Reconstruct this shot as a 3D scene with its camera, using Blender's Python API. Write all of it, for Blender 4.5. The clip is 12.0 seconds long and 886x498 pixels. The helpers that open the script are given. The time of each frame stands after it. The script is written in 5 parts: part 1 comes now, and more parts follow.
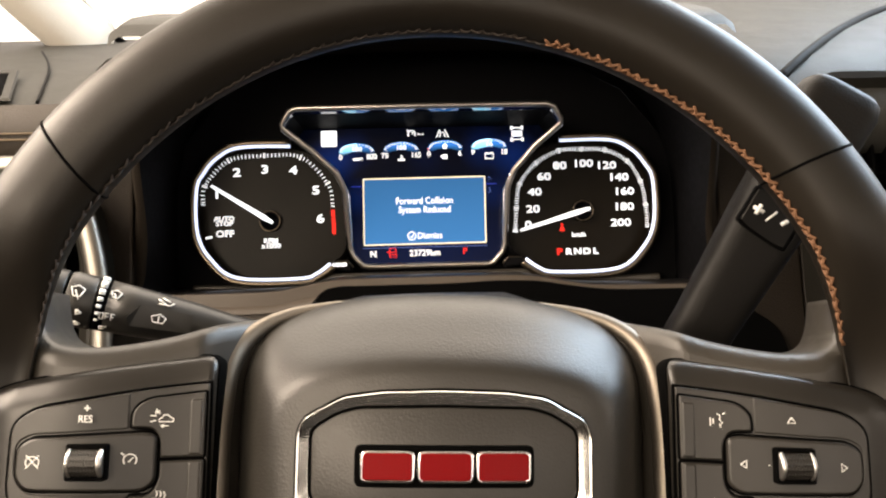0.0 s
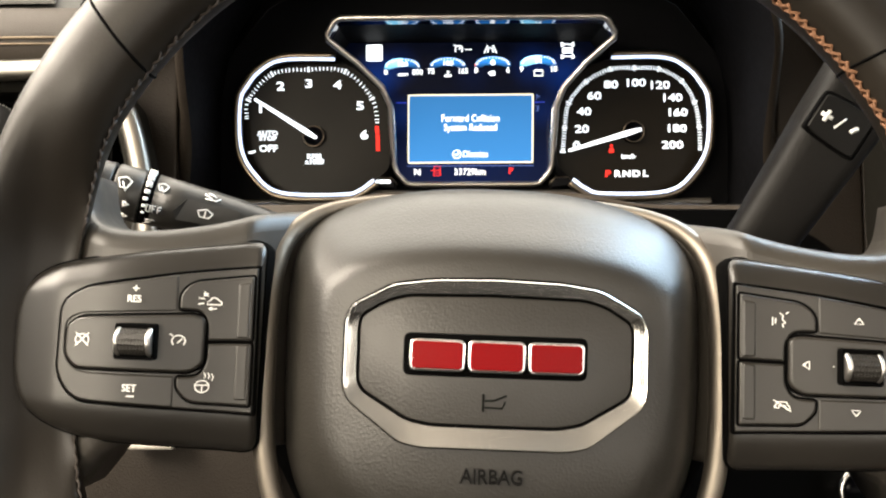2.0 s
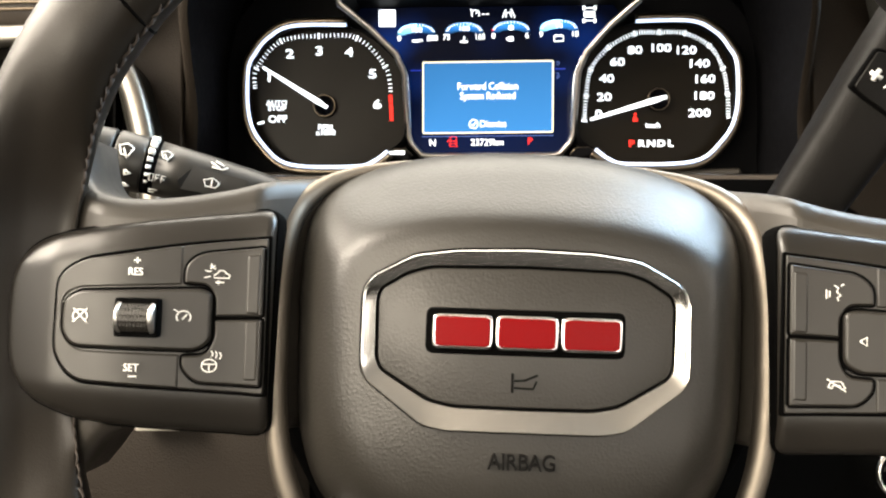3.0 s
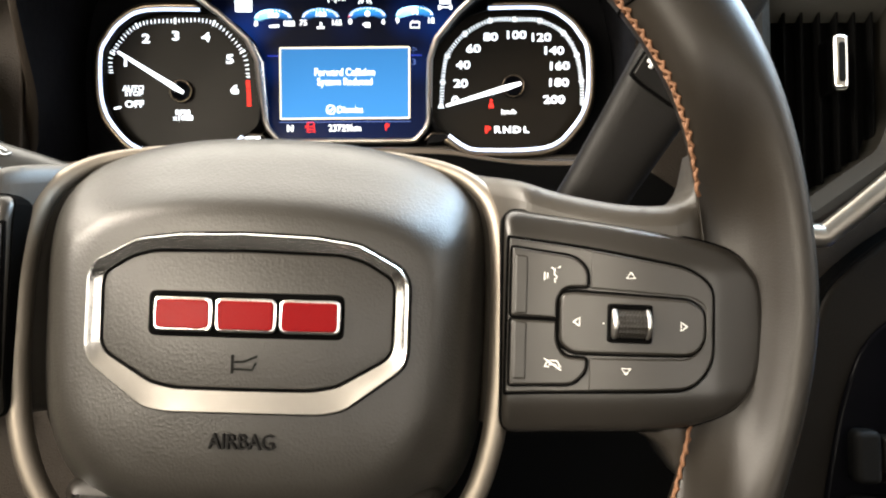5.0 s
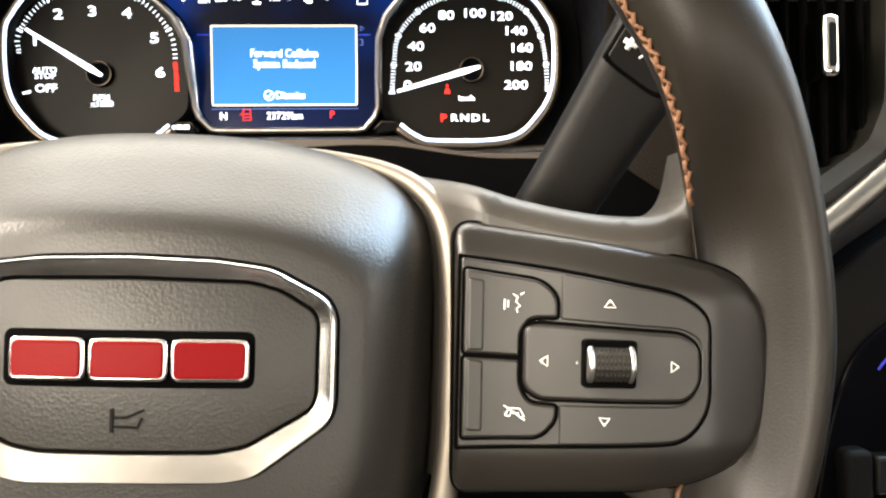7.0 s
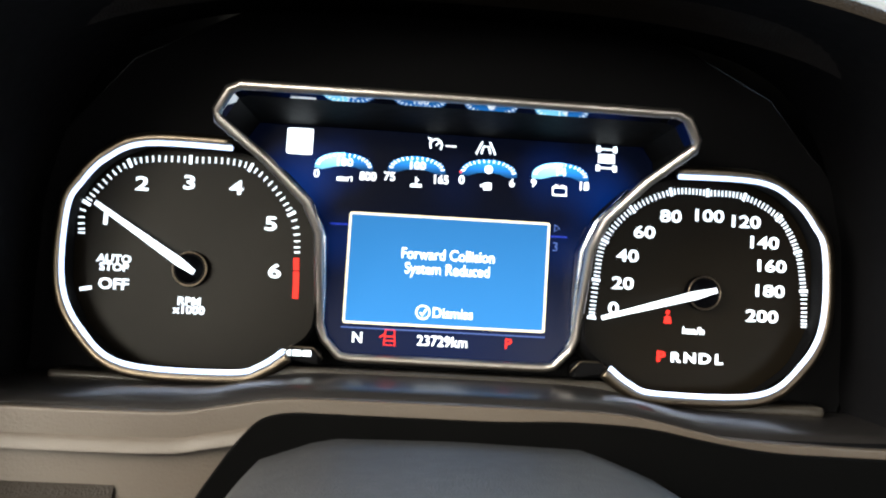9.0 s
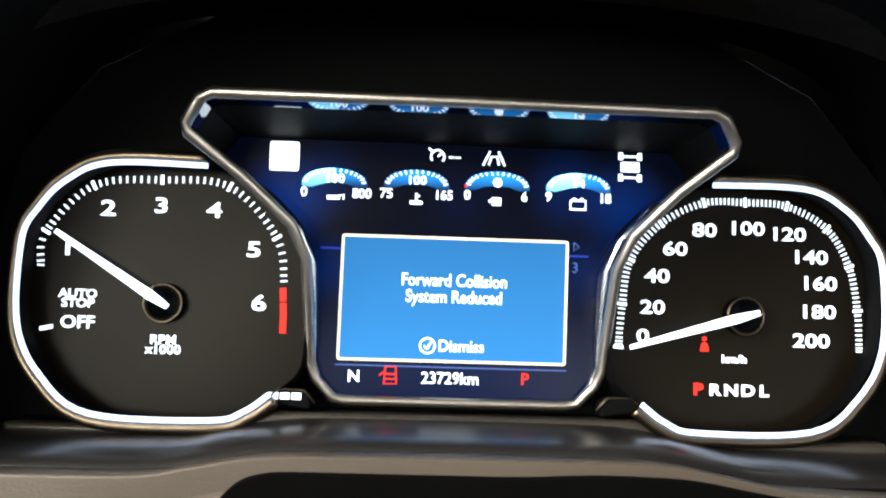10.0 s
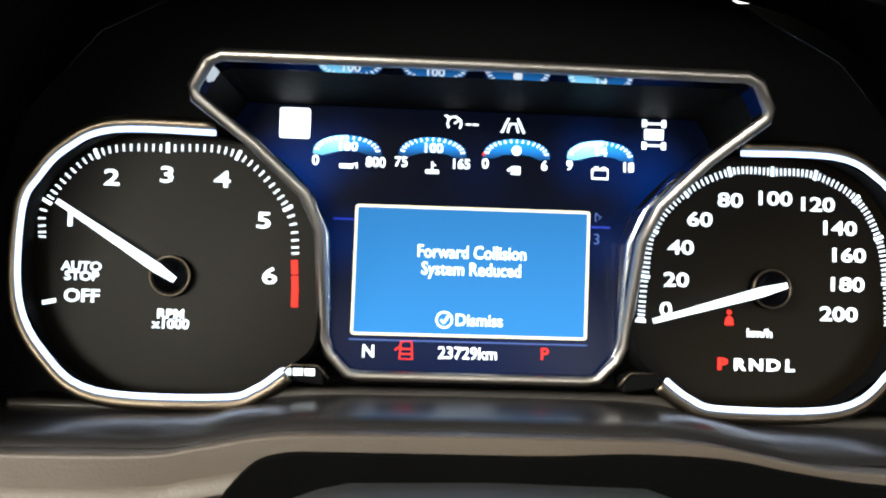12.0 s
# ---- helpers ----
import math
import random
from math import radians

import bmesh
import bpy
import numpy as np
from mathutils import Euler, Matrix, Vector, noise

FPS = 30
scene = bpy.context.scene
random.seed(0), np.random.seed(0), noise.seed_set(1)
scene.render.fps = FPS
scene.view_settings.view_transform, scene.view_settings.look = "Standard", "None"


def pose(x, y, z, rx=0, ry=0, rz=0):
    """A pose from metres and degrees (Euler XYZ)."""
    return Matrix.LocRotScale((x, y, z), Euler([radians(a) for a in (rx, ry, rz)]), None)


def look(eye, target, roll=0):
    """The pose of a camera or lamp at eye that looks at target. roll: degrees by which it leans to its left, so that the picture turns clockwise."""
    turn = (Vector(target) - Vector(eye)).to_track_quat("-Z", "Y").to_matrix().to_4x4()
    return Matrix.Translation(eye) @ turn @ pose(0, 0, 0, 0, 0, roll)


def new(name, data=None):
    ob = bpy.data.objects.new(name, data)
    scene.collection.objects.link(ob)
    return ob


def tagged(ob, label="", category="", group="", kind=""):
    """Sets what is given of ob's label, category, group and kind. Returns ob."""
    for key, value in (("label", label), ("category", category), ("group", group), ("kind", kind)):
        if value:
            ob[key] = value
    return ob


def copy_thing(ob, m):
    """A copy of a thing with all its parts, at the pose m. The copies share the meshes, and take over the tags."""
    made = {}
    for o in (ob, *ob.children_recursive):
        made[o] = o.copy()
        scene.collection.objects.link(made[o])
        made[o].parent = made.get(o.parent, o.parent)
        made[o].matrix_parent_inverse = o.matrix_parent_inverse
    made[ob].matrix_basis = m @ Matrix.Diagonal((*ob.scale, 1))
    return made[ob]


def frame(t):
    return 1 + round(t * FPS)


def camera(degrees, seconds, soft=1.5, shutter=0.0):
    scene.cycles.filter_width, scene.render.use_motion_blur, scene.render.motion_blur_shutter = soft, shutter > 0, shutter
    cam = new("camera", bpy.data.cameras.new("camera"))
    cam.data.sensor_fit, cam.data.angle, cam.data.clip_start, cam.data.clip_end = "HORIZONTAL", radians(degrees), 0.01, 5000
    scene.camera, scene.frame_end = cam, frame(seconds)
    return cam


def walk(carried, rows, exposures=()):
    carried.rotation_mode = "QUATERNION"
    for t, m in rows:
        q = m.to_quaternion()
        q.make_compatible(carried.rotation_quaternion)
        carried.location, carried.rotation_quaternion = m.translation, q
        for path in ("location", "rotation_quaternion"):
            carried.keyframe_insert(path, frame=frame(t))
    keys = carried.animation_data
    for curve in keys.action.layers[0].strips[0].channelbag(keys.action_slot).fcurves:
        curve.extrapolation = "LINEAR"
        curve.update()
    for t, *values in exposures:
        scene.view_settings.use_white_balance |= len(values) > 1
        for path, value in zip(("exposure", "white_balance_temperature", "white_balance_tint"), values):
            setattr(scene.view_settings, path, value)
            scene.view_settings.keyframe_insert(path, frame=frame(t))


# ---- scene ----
# Camera: a hand-held phone in front of the driver's seat, moving in through the steering wheel.
# FG is the frame of the steering column: x right, y ahead along the column, z up in the plane of the wheel.
cam = camera(57.0, 12.0, soft=2.2, shutter=0.0)
RAKE = 24.5
FG = pose(0, 0.30, 0.72, -RAKE, 0, 0)
FW = FG @ pose(0, 0, 0, 0, 2.15, 0)                   # the wheel, turned a little clockwise
FC = FG @ pose(0, 0.338, 0.150, 4.6, 0, 0)            # the face of the instrument cluster
FD = FC @ pose(-0.0005, 0, 0) @ Matrix.Scale(0.988, 4)  # the dials and the display on it
PATH = [
    (0, (-0.0079, -0.3200, 0.0345), (0.0218, 0.6704, 0.1692), -1.70),
    (0.5, (-0.0148, -0.3222, 0.0221), (-0.0029, 0.6719, 0.1301), -0.56),
    (1, (-0.0184, -0.3208, 0.0186), (-0.0152, 0.6745, 0.1153), -0.10),
    (1.5, (-0.0179, -0.3145, 0.0151), (-0.0235, 0.6817, 0.1019), -0.07),
    (2, (-0.0154, -0.3072, 0.0120), (-0.0294, 0.6900, 0.0855), -0.13),
    (2.5, (-0.0192, -0.2919, 0.0122), (-0.0421, 0.7061, 0.0715), -0.20),
    (2.7, (-0.0215, -0.2845, 0.0127), (-0.0462, 0.7138, 0.0667), -0.26),
    (4.3, (0.0114, -0.2832, 0.0061), (-0.0164, 0.7158, 0.0414), -0.19),
    (4.5, (0.0314, -0.2870, 0.0066), (0.0056, 0.7121, 0.0406), -0.34),
    (5, (0.0668, -0.2880, 0.0080), (0.0751, 0.7115, 0.0391), -0.47),
    (5.5, (0.0893, -0.2802, 0.0035), (0.1140, 0.7193, 0.0262), -0.68),
    (6, (0.1004, -0.2743, 0.0007), (0.1421, 0.7248, 0.0128), -0.77),
    (6.5, (0.0979, -0.2701, 0.0027), (0.1517, 0.7284, 0.0115), -0.78),
    (7, (0.0754, -0.2317, 0.0209), (0.1283, 0.7669, 0.0323), -0.80),
    (7.5, (0.0352, -0.1701, 0.0561), (0.0888, 0.8274, 0.1011), 1.65),
    (7.7, (0.0215, -0.1472, 0.0662), (0.0717, 0.8492, 0.1343), 2.09),
    (9.3, (-0.0273, -0.0528, 0.1161), (0.0211, 0.9339, 0.2711), 3.18),
    (9.5, (-0.0254, -0.0397, 0.1135), (0.0170, 0.9462, 0.2754), 3.23),
    (10, (-0.0225, -0.0214, 0.1196), (0.0186, 0.9647, 0.2806), 1.61),
    (10.5, (-0.0285, -0.0129, 0.1211), (0.0107, 0.9748, 0.2725), 1.59),
    (11, (-0.0294, -0.0100, 0.1223), (0.0120, 0.9787, 0.2662), 1.52),
    (11.5, (-0.0310, -0.0093, 0.1218), (0.0131, 0.9807, 0.2559), 1.52),
    (12, (-0.0313, -0.0085, 0.1210), (0.0169, 0.9823, 0.2479), 1.51),
]
walk(cam, [(t, FG @ look(eye, target, roll)) for t, eye, target, roll in PATH],
     exposures=[(0, -0.16, 7300, 16), (0.4, 0.12, 6900, 12), (1.5, 0.29, 6750, 10), (2.7, 0.38, 6750, 10), (4.5, 0.50, 6700, 10), (5.5, 0.66, 6650, 10), (6.5, 0.74, 6650, 10), (7.5, 0.64, 6600, 10), (9.3, 0.42, 6250, 6), (12, 0.38, 6180, 5)])

# ---- light: a bright hall outside, let in by the glass of the cab ----
world = bpy.data.worlds.new("hall")
world.use_nodes = True
scene.world = world
world.node_tree.nodes["Background"].inputs[0].default_value = (1.0, 0.95, 0.87, 1)
world.node_tree.nodes["Background"].inputs[1].default_value = 2.6


def window_light(name, at, target, sx, sy, power, colour):
    data = bpy.data.lights.new(name, "AREA")
    data.shape, data.size, data.size_y, data.energy, data.color = "RECTANGLE", sx, sy, power, colour
    ob = new(name, data)
    ob.matrix_world = look(at, target)
    return ob


window_light("windshield_light", (0.0, 0.84, 1.26), (0.10, 0.1, 0.55), 0.9, 0.50, 6, (1.0, 0.95, 0.84))
window_light("windshield_light", (0.85, 0.76, 1.32), (0.20, 0.1, 0.60), 0.8, 0.50, 27, (0.52, 0.76, 1.0))
window_light("driver_window_light", (-0.66, 0.30, 1.23), (0.0, 0.22, 0.75), 0.75, 0.38, 24, (1.0, 0.90, 0.77))
window_light("rear_door_window_light", (-0.66, -0.80, 1.28), (0.0, 0.2, 0.75), 0.60, 0.32, 15, (1.0, 0.90, 0.74))
window_light("passenger_window_light", (1.46, -0.45, 1.17), (0.0, 0.2, 0.75), 0.9, 0.45, 2, (1.0, 0.91, 0.80))
window_light("rear_window_light", (0.78, -1.33, 1.24), (0.2, 0.2, 0.80), 0.8, 0.38, 3, (1.0, 0.92, 0.82))


# ---- materials ----
def mat(name, base, rough=0.5, metal=0.0, vary=0.25, grain=0.0, grain_scale=900.0, cell=False, spot=30.0, spec=0.5, coat=0.0, emit=None, power=1.0, aniso=0.0):
    m = bpy.data.materials.new(name)
    m.use_nodes = True
    nt = m.node_tree
    b = nt.nodes["Principled BSDF"]
    b.inputs["Roughness"].default_value, b.inputs["Metallic"].default_value = rough, metal
    b.inputs["Specular IOR Level"].default_value, b.inputs["Coat Weight"].default_value = spec, coat
    b.inputs["Base Color"].default_value = (*base, 1)
    if emit:
        b.inputs["Emission Color"].default_value = (*emit, 1)
        b.inputs["Emission Strength"].default_value = power
        return m
    tc = nt.nodes.new("ShaderNodeTexCoord")
    big = nt.nodes.new("ShaderNodeTexNoise")
    big.inputs["Scale"].default_value, big.inputs["Detail"].default_value = spot, 5
    nt.links.new(tc.outputs["Object"], big.inputs["Vector"])
    mix = nt.nodes.new("ShaderNodeMix")
    mix.data_type = "RGBA"
    mix.inputs[6].default_value = (*[c * (1 - vary) for c in base], 1)
    mix.inputs[7].default_value = (*[min(1, c * (1 + vary)) for c in base], 1)
    nt.links.new(big.outputs["Fac"], mix.inputs[0])
    nt.links.new(mix.outputs[2], b.inputs["Base Color"])
    rr = nt.nodes.new("ShaderNodeMapRange")
    rr.inputs[3].default_value, rr.inputs[4].default_value = rough * 0.85, min(1, rough * 1.15)
    fine = nt.nodes.new("ShaderNodeTexNoise")
    fine.inputs["Scale"].default_value, fine.inputs["Detail"].default_value = spot * 6, 6
    nt.links.new(tc.outputs["Object"], fine.inputs["Vector"])
    nt.links.new(fine.outputs["Fac"], rr.inputs[0])
    nt.links.new(rr.outputs[0], b.inputs["Roughness"])
    if grain:
        bump = nt.nodes.new("ShaderNodeBump")
        bump.inputs["Strength"].default_value, bump.inputs["Distance"].default_value = 1.0, grain
        if cell:
            tex = nt.nodes.new("ShaderNodeTexVoronoi")
            tex.inputs["Scale"].default_value = grain_scale
            out = tex.outputs["Distance"]
        else:
            tex = nt.nodes.new("ShaderNodeTexNoise")
            tex.inputs["Scale"].default_value, tex.inputs["Detail"].default_value = grain_scale, 3
            out = tex.outputs["Fac"]
        nt.links.new(tc.outputs["Object"], tex.inputs["Vector"])
        nt.links.new(out, bump.inputs["Height"])
        nt.links.new(bump.outputs["Normal"], b.inputs["Normal"])
    return m


LEATHER = mat("rim_leather", (0.0100, 0.0078, 0.0054), 0.42, vary=0.3, grain=7e-05, grain_scale=1400, spot=25, spec=0.28)
PADSKIN = mat("airbag_skin", (0.0205, 0.0186, 0.0156), 0.40, vary=0.12, grain=0.00007, grain_scale=950, cell=True, spot=20, spec=0.5)
SATIN = mat("satin_black_plastic", (0.0122, 0.0106, 0.0086), 0.34, vary=0.15, grain=0.00003, grain_scale=2500)
BUTTON = mat("button_plastic", (0.0168, 0.0148, 0.0122), 0.40, vary=0.12, grain=0.00002, grain_scale=3000)
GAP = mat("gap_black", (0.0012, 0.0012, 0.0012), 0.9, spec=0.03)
CHROME = mat("satin_chrome", (0.72, 0.70, 0.67), 0.20, metal=1.0, vary=0.06)
BRIGHT = mat("bright_chrome", (0.85, 0.84, 0.82), 0.10, metal=1.0, vary=0.04)
BRONZE = mat("warm_satin_metal", (0.15, 0.122, 0.092), 0.34, metal=1.0, vary=0.08)
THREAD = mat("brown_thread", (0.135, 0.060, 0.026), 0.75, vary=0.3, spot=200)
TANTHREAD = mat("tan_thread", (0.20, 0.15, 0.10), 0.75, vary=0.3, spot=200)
# the brown thread darkened for the shaded half of the rim
SHADETHREAD = mat("shaded_brown_thread", (0.020, 0.013, 0.009), 0.7, vary=0.3, spot=200)
RED = mat("red_enamel", (0.15, 0.0035, 0.0045), 0.30, vary=0.1, spec=0.06)
LEGEND = mat("white_legend", (0.75, 0.75, 0.72), 0.5, vary=0.05)
DIMLEGEND = mat("dim_legend", (0.06, 0.055, 0.05), 0.5, vary=0.05)
DASH = mat("dash_skin", (0.0125, 0.0096, 0.007), 0.58, vary=0.2, grain=0.00025, grain_scale=900, cell=True, spot=12, spec=0.1)
DASHTOP = mat("dash_top_skin", (0.0215, 0.0205, 0.0172), 0.55, vary=0.15, grain=0.0002, grain_scale=900, cell=True, spot=8, spec=0.25)
ROLL = mat("dash_roll_skin", (0.028, 0.0225, 0.0175), 0.5, vary=0.12, grain=0.0002, grain_scale=900, cell=True, spot=10, spec=0.25)
VENTCHROME = mat("vent_satin_chrome", (0.23, 0.215, 0.19), 0.36, metal=1.0, vary=0.06)
DASHSIDE = mat("dash_side_skin", (0.0100, 0.0072, 0.0048), 0.48, vary=0.18, grain=0.00022, grain_scale=900, cell=True, spot=9, spec=0.15)
VENTSKIN = mat("vent_surround_plastic", (0.0085, 0.0078, 0.0060), 0.5, vary=0.15, grain=0.00006, grain_scale=1500, spec=0.2)
STACK = mat("stack_satin_plastic", (0.0036, 0.0029, 0.0022), 0.5, vary=0.2, grain=0.0001, grain_scale=1100, cell=True, spec=0.05)
BROWN = mat("brown_trim", (0.050, 0.038, 0.027), 0.5, vary=0.15, grain=0.00015, grain_scale=900, spot=15)
BLACK = mat("matt_black_plastic", (0.0028, 0.0028, 0.0028), 0.6, vary=0.25, grain=0.00004, grain_scale=1500, spec=0.06)
HOOD = mat("hood_black", (0.0038, 0.0038, 0.0044), 0.7, vary=0.3, grain=0.00006, grain_scale=900, spec=0.05)
GLOSS = mat("piano_black", (0.0015, 0.0015, 0.002), 0.14, vary=0.3, spec=0.02)
DIAL = mat("dial_face", (0.0058, 0.0042, 0.0024), 0.42, vary=0.2, spot=40, spec=0.13)
LINER = mat("headliner", (0.60, 0.56, 0.49), 0.9, vary=0.08, grain=0.0004, grain_scale=500)
# headliner again for the unseen roof, darkened to dim what the rim reflects
CEILING = mat("headliner_darkened", (0.30, 0.275, 0.245), 0.9, vary=0.08, grain=0.0004, grain_scale=500)
SWITCH = mat("switch_plastic", (0.0034, 0.0030, 0.0026), 0.45, vary=0.15, grain=0.00002, grain_scale=3000, spec=0.12)
CARPET = mat("carpet", (0.03, 0.028, 0.026), 0.95, vary=0.3, grain=0.001, grain_scale=400)
W_LIT = mat("lit_white", (0.8, 0.8, 0.8), 0.5, emit=(0.80, 0.90, 1.0), power=1.6, spec=0.05)
RING_LIT = mat("lit_ring", (0.8, 0.8, 0.8), 0.5, emit=(0.52, 0.67, 1.0), power=1.8, spec=0.05)
R_LIT = mat("lit_red", (0.4, 0.02, 0.02), 0.5, emit=(1.0, 0.035, 0.02), power=1.2, spec=0.05)
SCREEN = mat("display_navy", (0.002, 0.003, 0.008), 0.2, spec=0.1, emit=(0.0, 0.0032, 0.024), power=1.0)


def screen_picture():
    """The picture behind the symbols: near black above, navy below, glare painted in as blue haze round the outer
    gauges.
    """
    nt = SCREEN.node_tree
    tc = nt.nodes.new("ShaderNodeTexCoord")
    sep = nt.nodes.new("ShaderNodeSeparateXYZ")
    nt.links.new(tc.outputs["Object"], sep.inputs[0])
    down = nt.nodes.new("ShaderNodeMapRange")
    down.interpolation_type = "SMOOTHSTEP"
    for k, v in zip((1, 2, 3, 4), (0.050, -0.038, 0.12, 1.0)):
        down.inputs[k].default_value = v
    nt.links.new(sep.outputs["Z"], down.inputs[0])
    total = down.outputs[0]
    # haze spots; the outer two are brightened to make the bezel wall look lit
    for cx, cz, reach, power in ((-0.078, 0.047, 0.026, 5.0), (0.074, 0.049, 0.026, 4.0), (-0.060, 0.056, 0.022, 1.6), (-0.056, 0.018, 0.020, 2.2), (0.056, 0.020, 0.020, 1.8), (0.0, -0.030, 0.070, 0.8), (0.048, 0.056, 0.024, 2.2), (0.0, 0.050, 0.022, 0.5)):
        far = nt.nodes.new("ShaderNodeVectorMath")
        far.operation = "DISTANCE"
        far.inputs[1].default_value = (cx, -0.0026, cz)
        nt.links.new(tc.outputs["Object"], far.inputs[0])
        fall = nt.nodes.new("ShaderNodeMapRange")
        fall.interpolation_type = "SMOOTHSTEP"
        for k, v in zip((1, 2, 3, 4), (0.0, reach, power, 0.0)):
            fall.inputs[k].default_value = v
        nt.links.new(far.outputs["Value"], fall.inputs[0])
        add = nt.nodes.new("ShaderNodeMath")
        nt.links.new(total, add.inputs[0])
        nt.links.new(fall.outputs[0], add.inputs[1])
        total = add.outputs[0]
    nt.links.new(total, nt.nodes["Principled BSDF"].inputs["Emission Strength"])


screen_picture()
POPUP = mat("popup_blue", (0.01, 0.03, 0.08), 0.3, emit=(0.036, 0.218, 0.53), power=1.02, spec=0.05)
POPEDGE = mat("popup_edge", (0.5, 0.5, 0.4), 0.3, emit=(1.0, 0.90, 0.66), power=1.1, spec=0.05)
LINE = mat("screen_line", (0.02, 0.03, 0.1), 0.3, emit=(0.01, 0.03, 0.45), power=1.0, spec=0.05)
LINE2 = mat("screen_line_pale", (0.02, 0.03, 0.1), 0.3, emit=(0.08, 0.14, 0.40), power=1.0, spec=0.05)
ARC = mat("gauge_blue", (0.01, 0.03, 0.08), 0.3, emit=(0.02, 0.20, 0.62), power=1.9, spec=0.05)
ARCHI = mat("gauge_blue_bright", (0.02, 0.1, 0.2), 0.3, emit=(0.25, 0.70, 1.0), power=2.8, spec=0.05)


def shade(material, z0, z1, low, high):
    """Lets a lit picture fade from its lower edge to its upper one."""
    nt = material.node_tree
    tc = nt.nodes.new("ShaderNodeTexCoord")
    sep = nt.nodes.new("ShaderNodeSeparateXYZ")
    ramp = nt.nodes.new("ShaderNodeMapRange")
    for k, v in zip((1, 2, 3, 4), (z0, z1, low, high)):
        ramp.inputs[k].default_value = v
    nt.links.new(tc.outputs["Object"], sep.inputs[0])
    nt.links.new(sep.outputs["Z"], ramp.inputs[0])
    nt.links.new(ramp.outputs[0], nt.nodes["Principled BSDF"].inputs["Emission Strength"])


shade(POPUP, -0.022, 0.034, 1.22, 0.82)
shade(ARC, 0.0550, 0.0632, 0.15, 2.3)
shade(ARCHI, 0.0550, 0.0632, 0.9, 3.2)
BLUERING = mat("knob_blue_light", (0.01, 0.04, 0.3), 0.3, emit=(0.004, 0.07, 1.0), power=1.5)
CYANRING = mat("knob_cyan_light", (0.02, 0.1, 0.3), 0.3, emit=(0.05, 0.55, 1.0), power=1.8)
DEEPBLUE = mat("blue_reflected_glow", (0.01, 0.01, 0.1), 0.3, emit=(0.01, 0.015, 0.30), power=1.0)
AMBER = mat("amber_led", (0.3, 0.15, 0.02), 0.3, emit=(1.0, 0.36, 0.02), power=1.6)
GREEN = mat("green_led", (0.02, 0.3, 0.05), 0.3, emit=(0.02, 0.9, 0.2), power=1.5)


# ---- mesh helpers ----
def thing(name, frame_of, label, category, group="", kind=""):
    ob = new(name)
    ob.empty_display_size = 0.05
    ob.matrix_world = frame_of
    return tagged(ob, label, category, group, kind)


def part(name, bm, material, parent=None, label=""):
    me = bpy.data.meshes.new(name)
    bmesh.ops.recalc_face_normals(bm, faces=bm.faces)
    bm.to_mesh(me)
    bm.free()
    me.materials.append(material)
    ob = new(name, me)
    if parent is not None:
        ob.parent = parent
    if label:
        ob["label"] = label
    return ob


def mm(pts):
    return [tuple(v * 0.001 for v in p) for p in pts]


def mirrored(pts):
    """A closed outline from its right half, given from the top downwards."""
    return list(pts) + [(-x, z) for x, z in reversed(pts) if abs(x) > 1e-6]


def rounded(pts, r, n=5):
    out = []
    for i, p in enumerate(pts):
        a, b, c = Vector(pts[i - 1]), Vector(p), Vector(pts[(i + 1) % len(pts)])
        rr = r[i] if isinstance(r, (list, tuple)) else r
        rr = min(rr, (a - b).length * 0.48, (c - b).length * 0.48)
        if rr < 1e-6:
            out.append(tuple(b))
            continue
        s, e = b + (a - b).normalized() * rr, b + (c - b).normalized() * rr
        for k in range(n + 1):
            u = k / n
            out.append(tuple(s * (1 - u) ** 2 + b * 2 * u * (1 - u) + e * u * u))
    return out


def spline(pts, n=8, closed=False):
    P = [Vector(p) for p in pts]
    N, out = len(P), []
    for i in range(N if closed else N - 1):
        p0, p1, p2, p3 = (P[(i + k) % N] if closed else P[min(max(i + k, 0), N - 1)] for k in (-1, 0, 1, 2))
        for k in range(n):
            u = k / n
            out.append(0.5 * (2 * p1 + (p2 - p0) * u + (2 * p0 - 5 * p1 + 4 * p2 - p3) * u * u + (3 * p1 - p0 - 3 * p2 + p3) * u ** 3))
    if not closed:
        out.append(P[-1])
    return [tuple(v) for v in out]


def inset(pts, d):
    """An outline moved inwards by d."""
    area = sum(pts[i - 1][0] * p[1] - p[0] * pts[i - 1][1] for i, p in enumerate(pts))
    s = 1 if area > 0 else -1
    out = []
    for i, p in enumerate(pts):
        a, b, c = Vector(pts[i - 1]), Vector(p), Vector(pts[(i + 1) % len(pts)])
        u, v = (b - a), (c - b)
        u = u.normalized() if u.length > 1e-9 else v.normalized()
        v = v.normalized() if v.length > 1e-9 else u
        n1, n2 = Vector((-u.y, u.x)) * s, Vector((-v.y, v.x)) * s
        m = n1 + n2
        k = d / max(0.35, (m.length ** 2) / 2) if m.length > 1e-6 else d
        out.append(tuple(b + m * k))
    return out


def loft(bm, rings, closed=True, cap=(False, False), smooth=True):
    vs = [[bm.verts.new(p) for p in ring] for ring in rings]
    n = len(rings[0])
    for a, b in zip(vs, vs[1:]):
        for i in range(n if closed else n - 1):
            f = bm.faces.new((a[i], a[(i + 1) % n], b[(i + 1) % n], b[i]))
            f.smooth = smooth
    if cap[0]:
        bm.faces.new(vs[0])
    if cap[1]:
        bm.faces.new(vs[-1])
    return vs


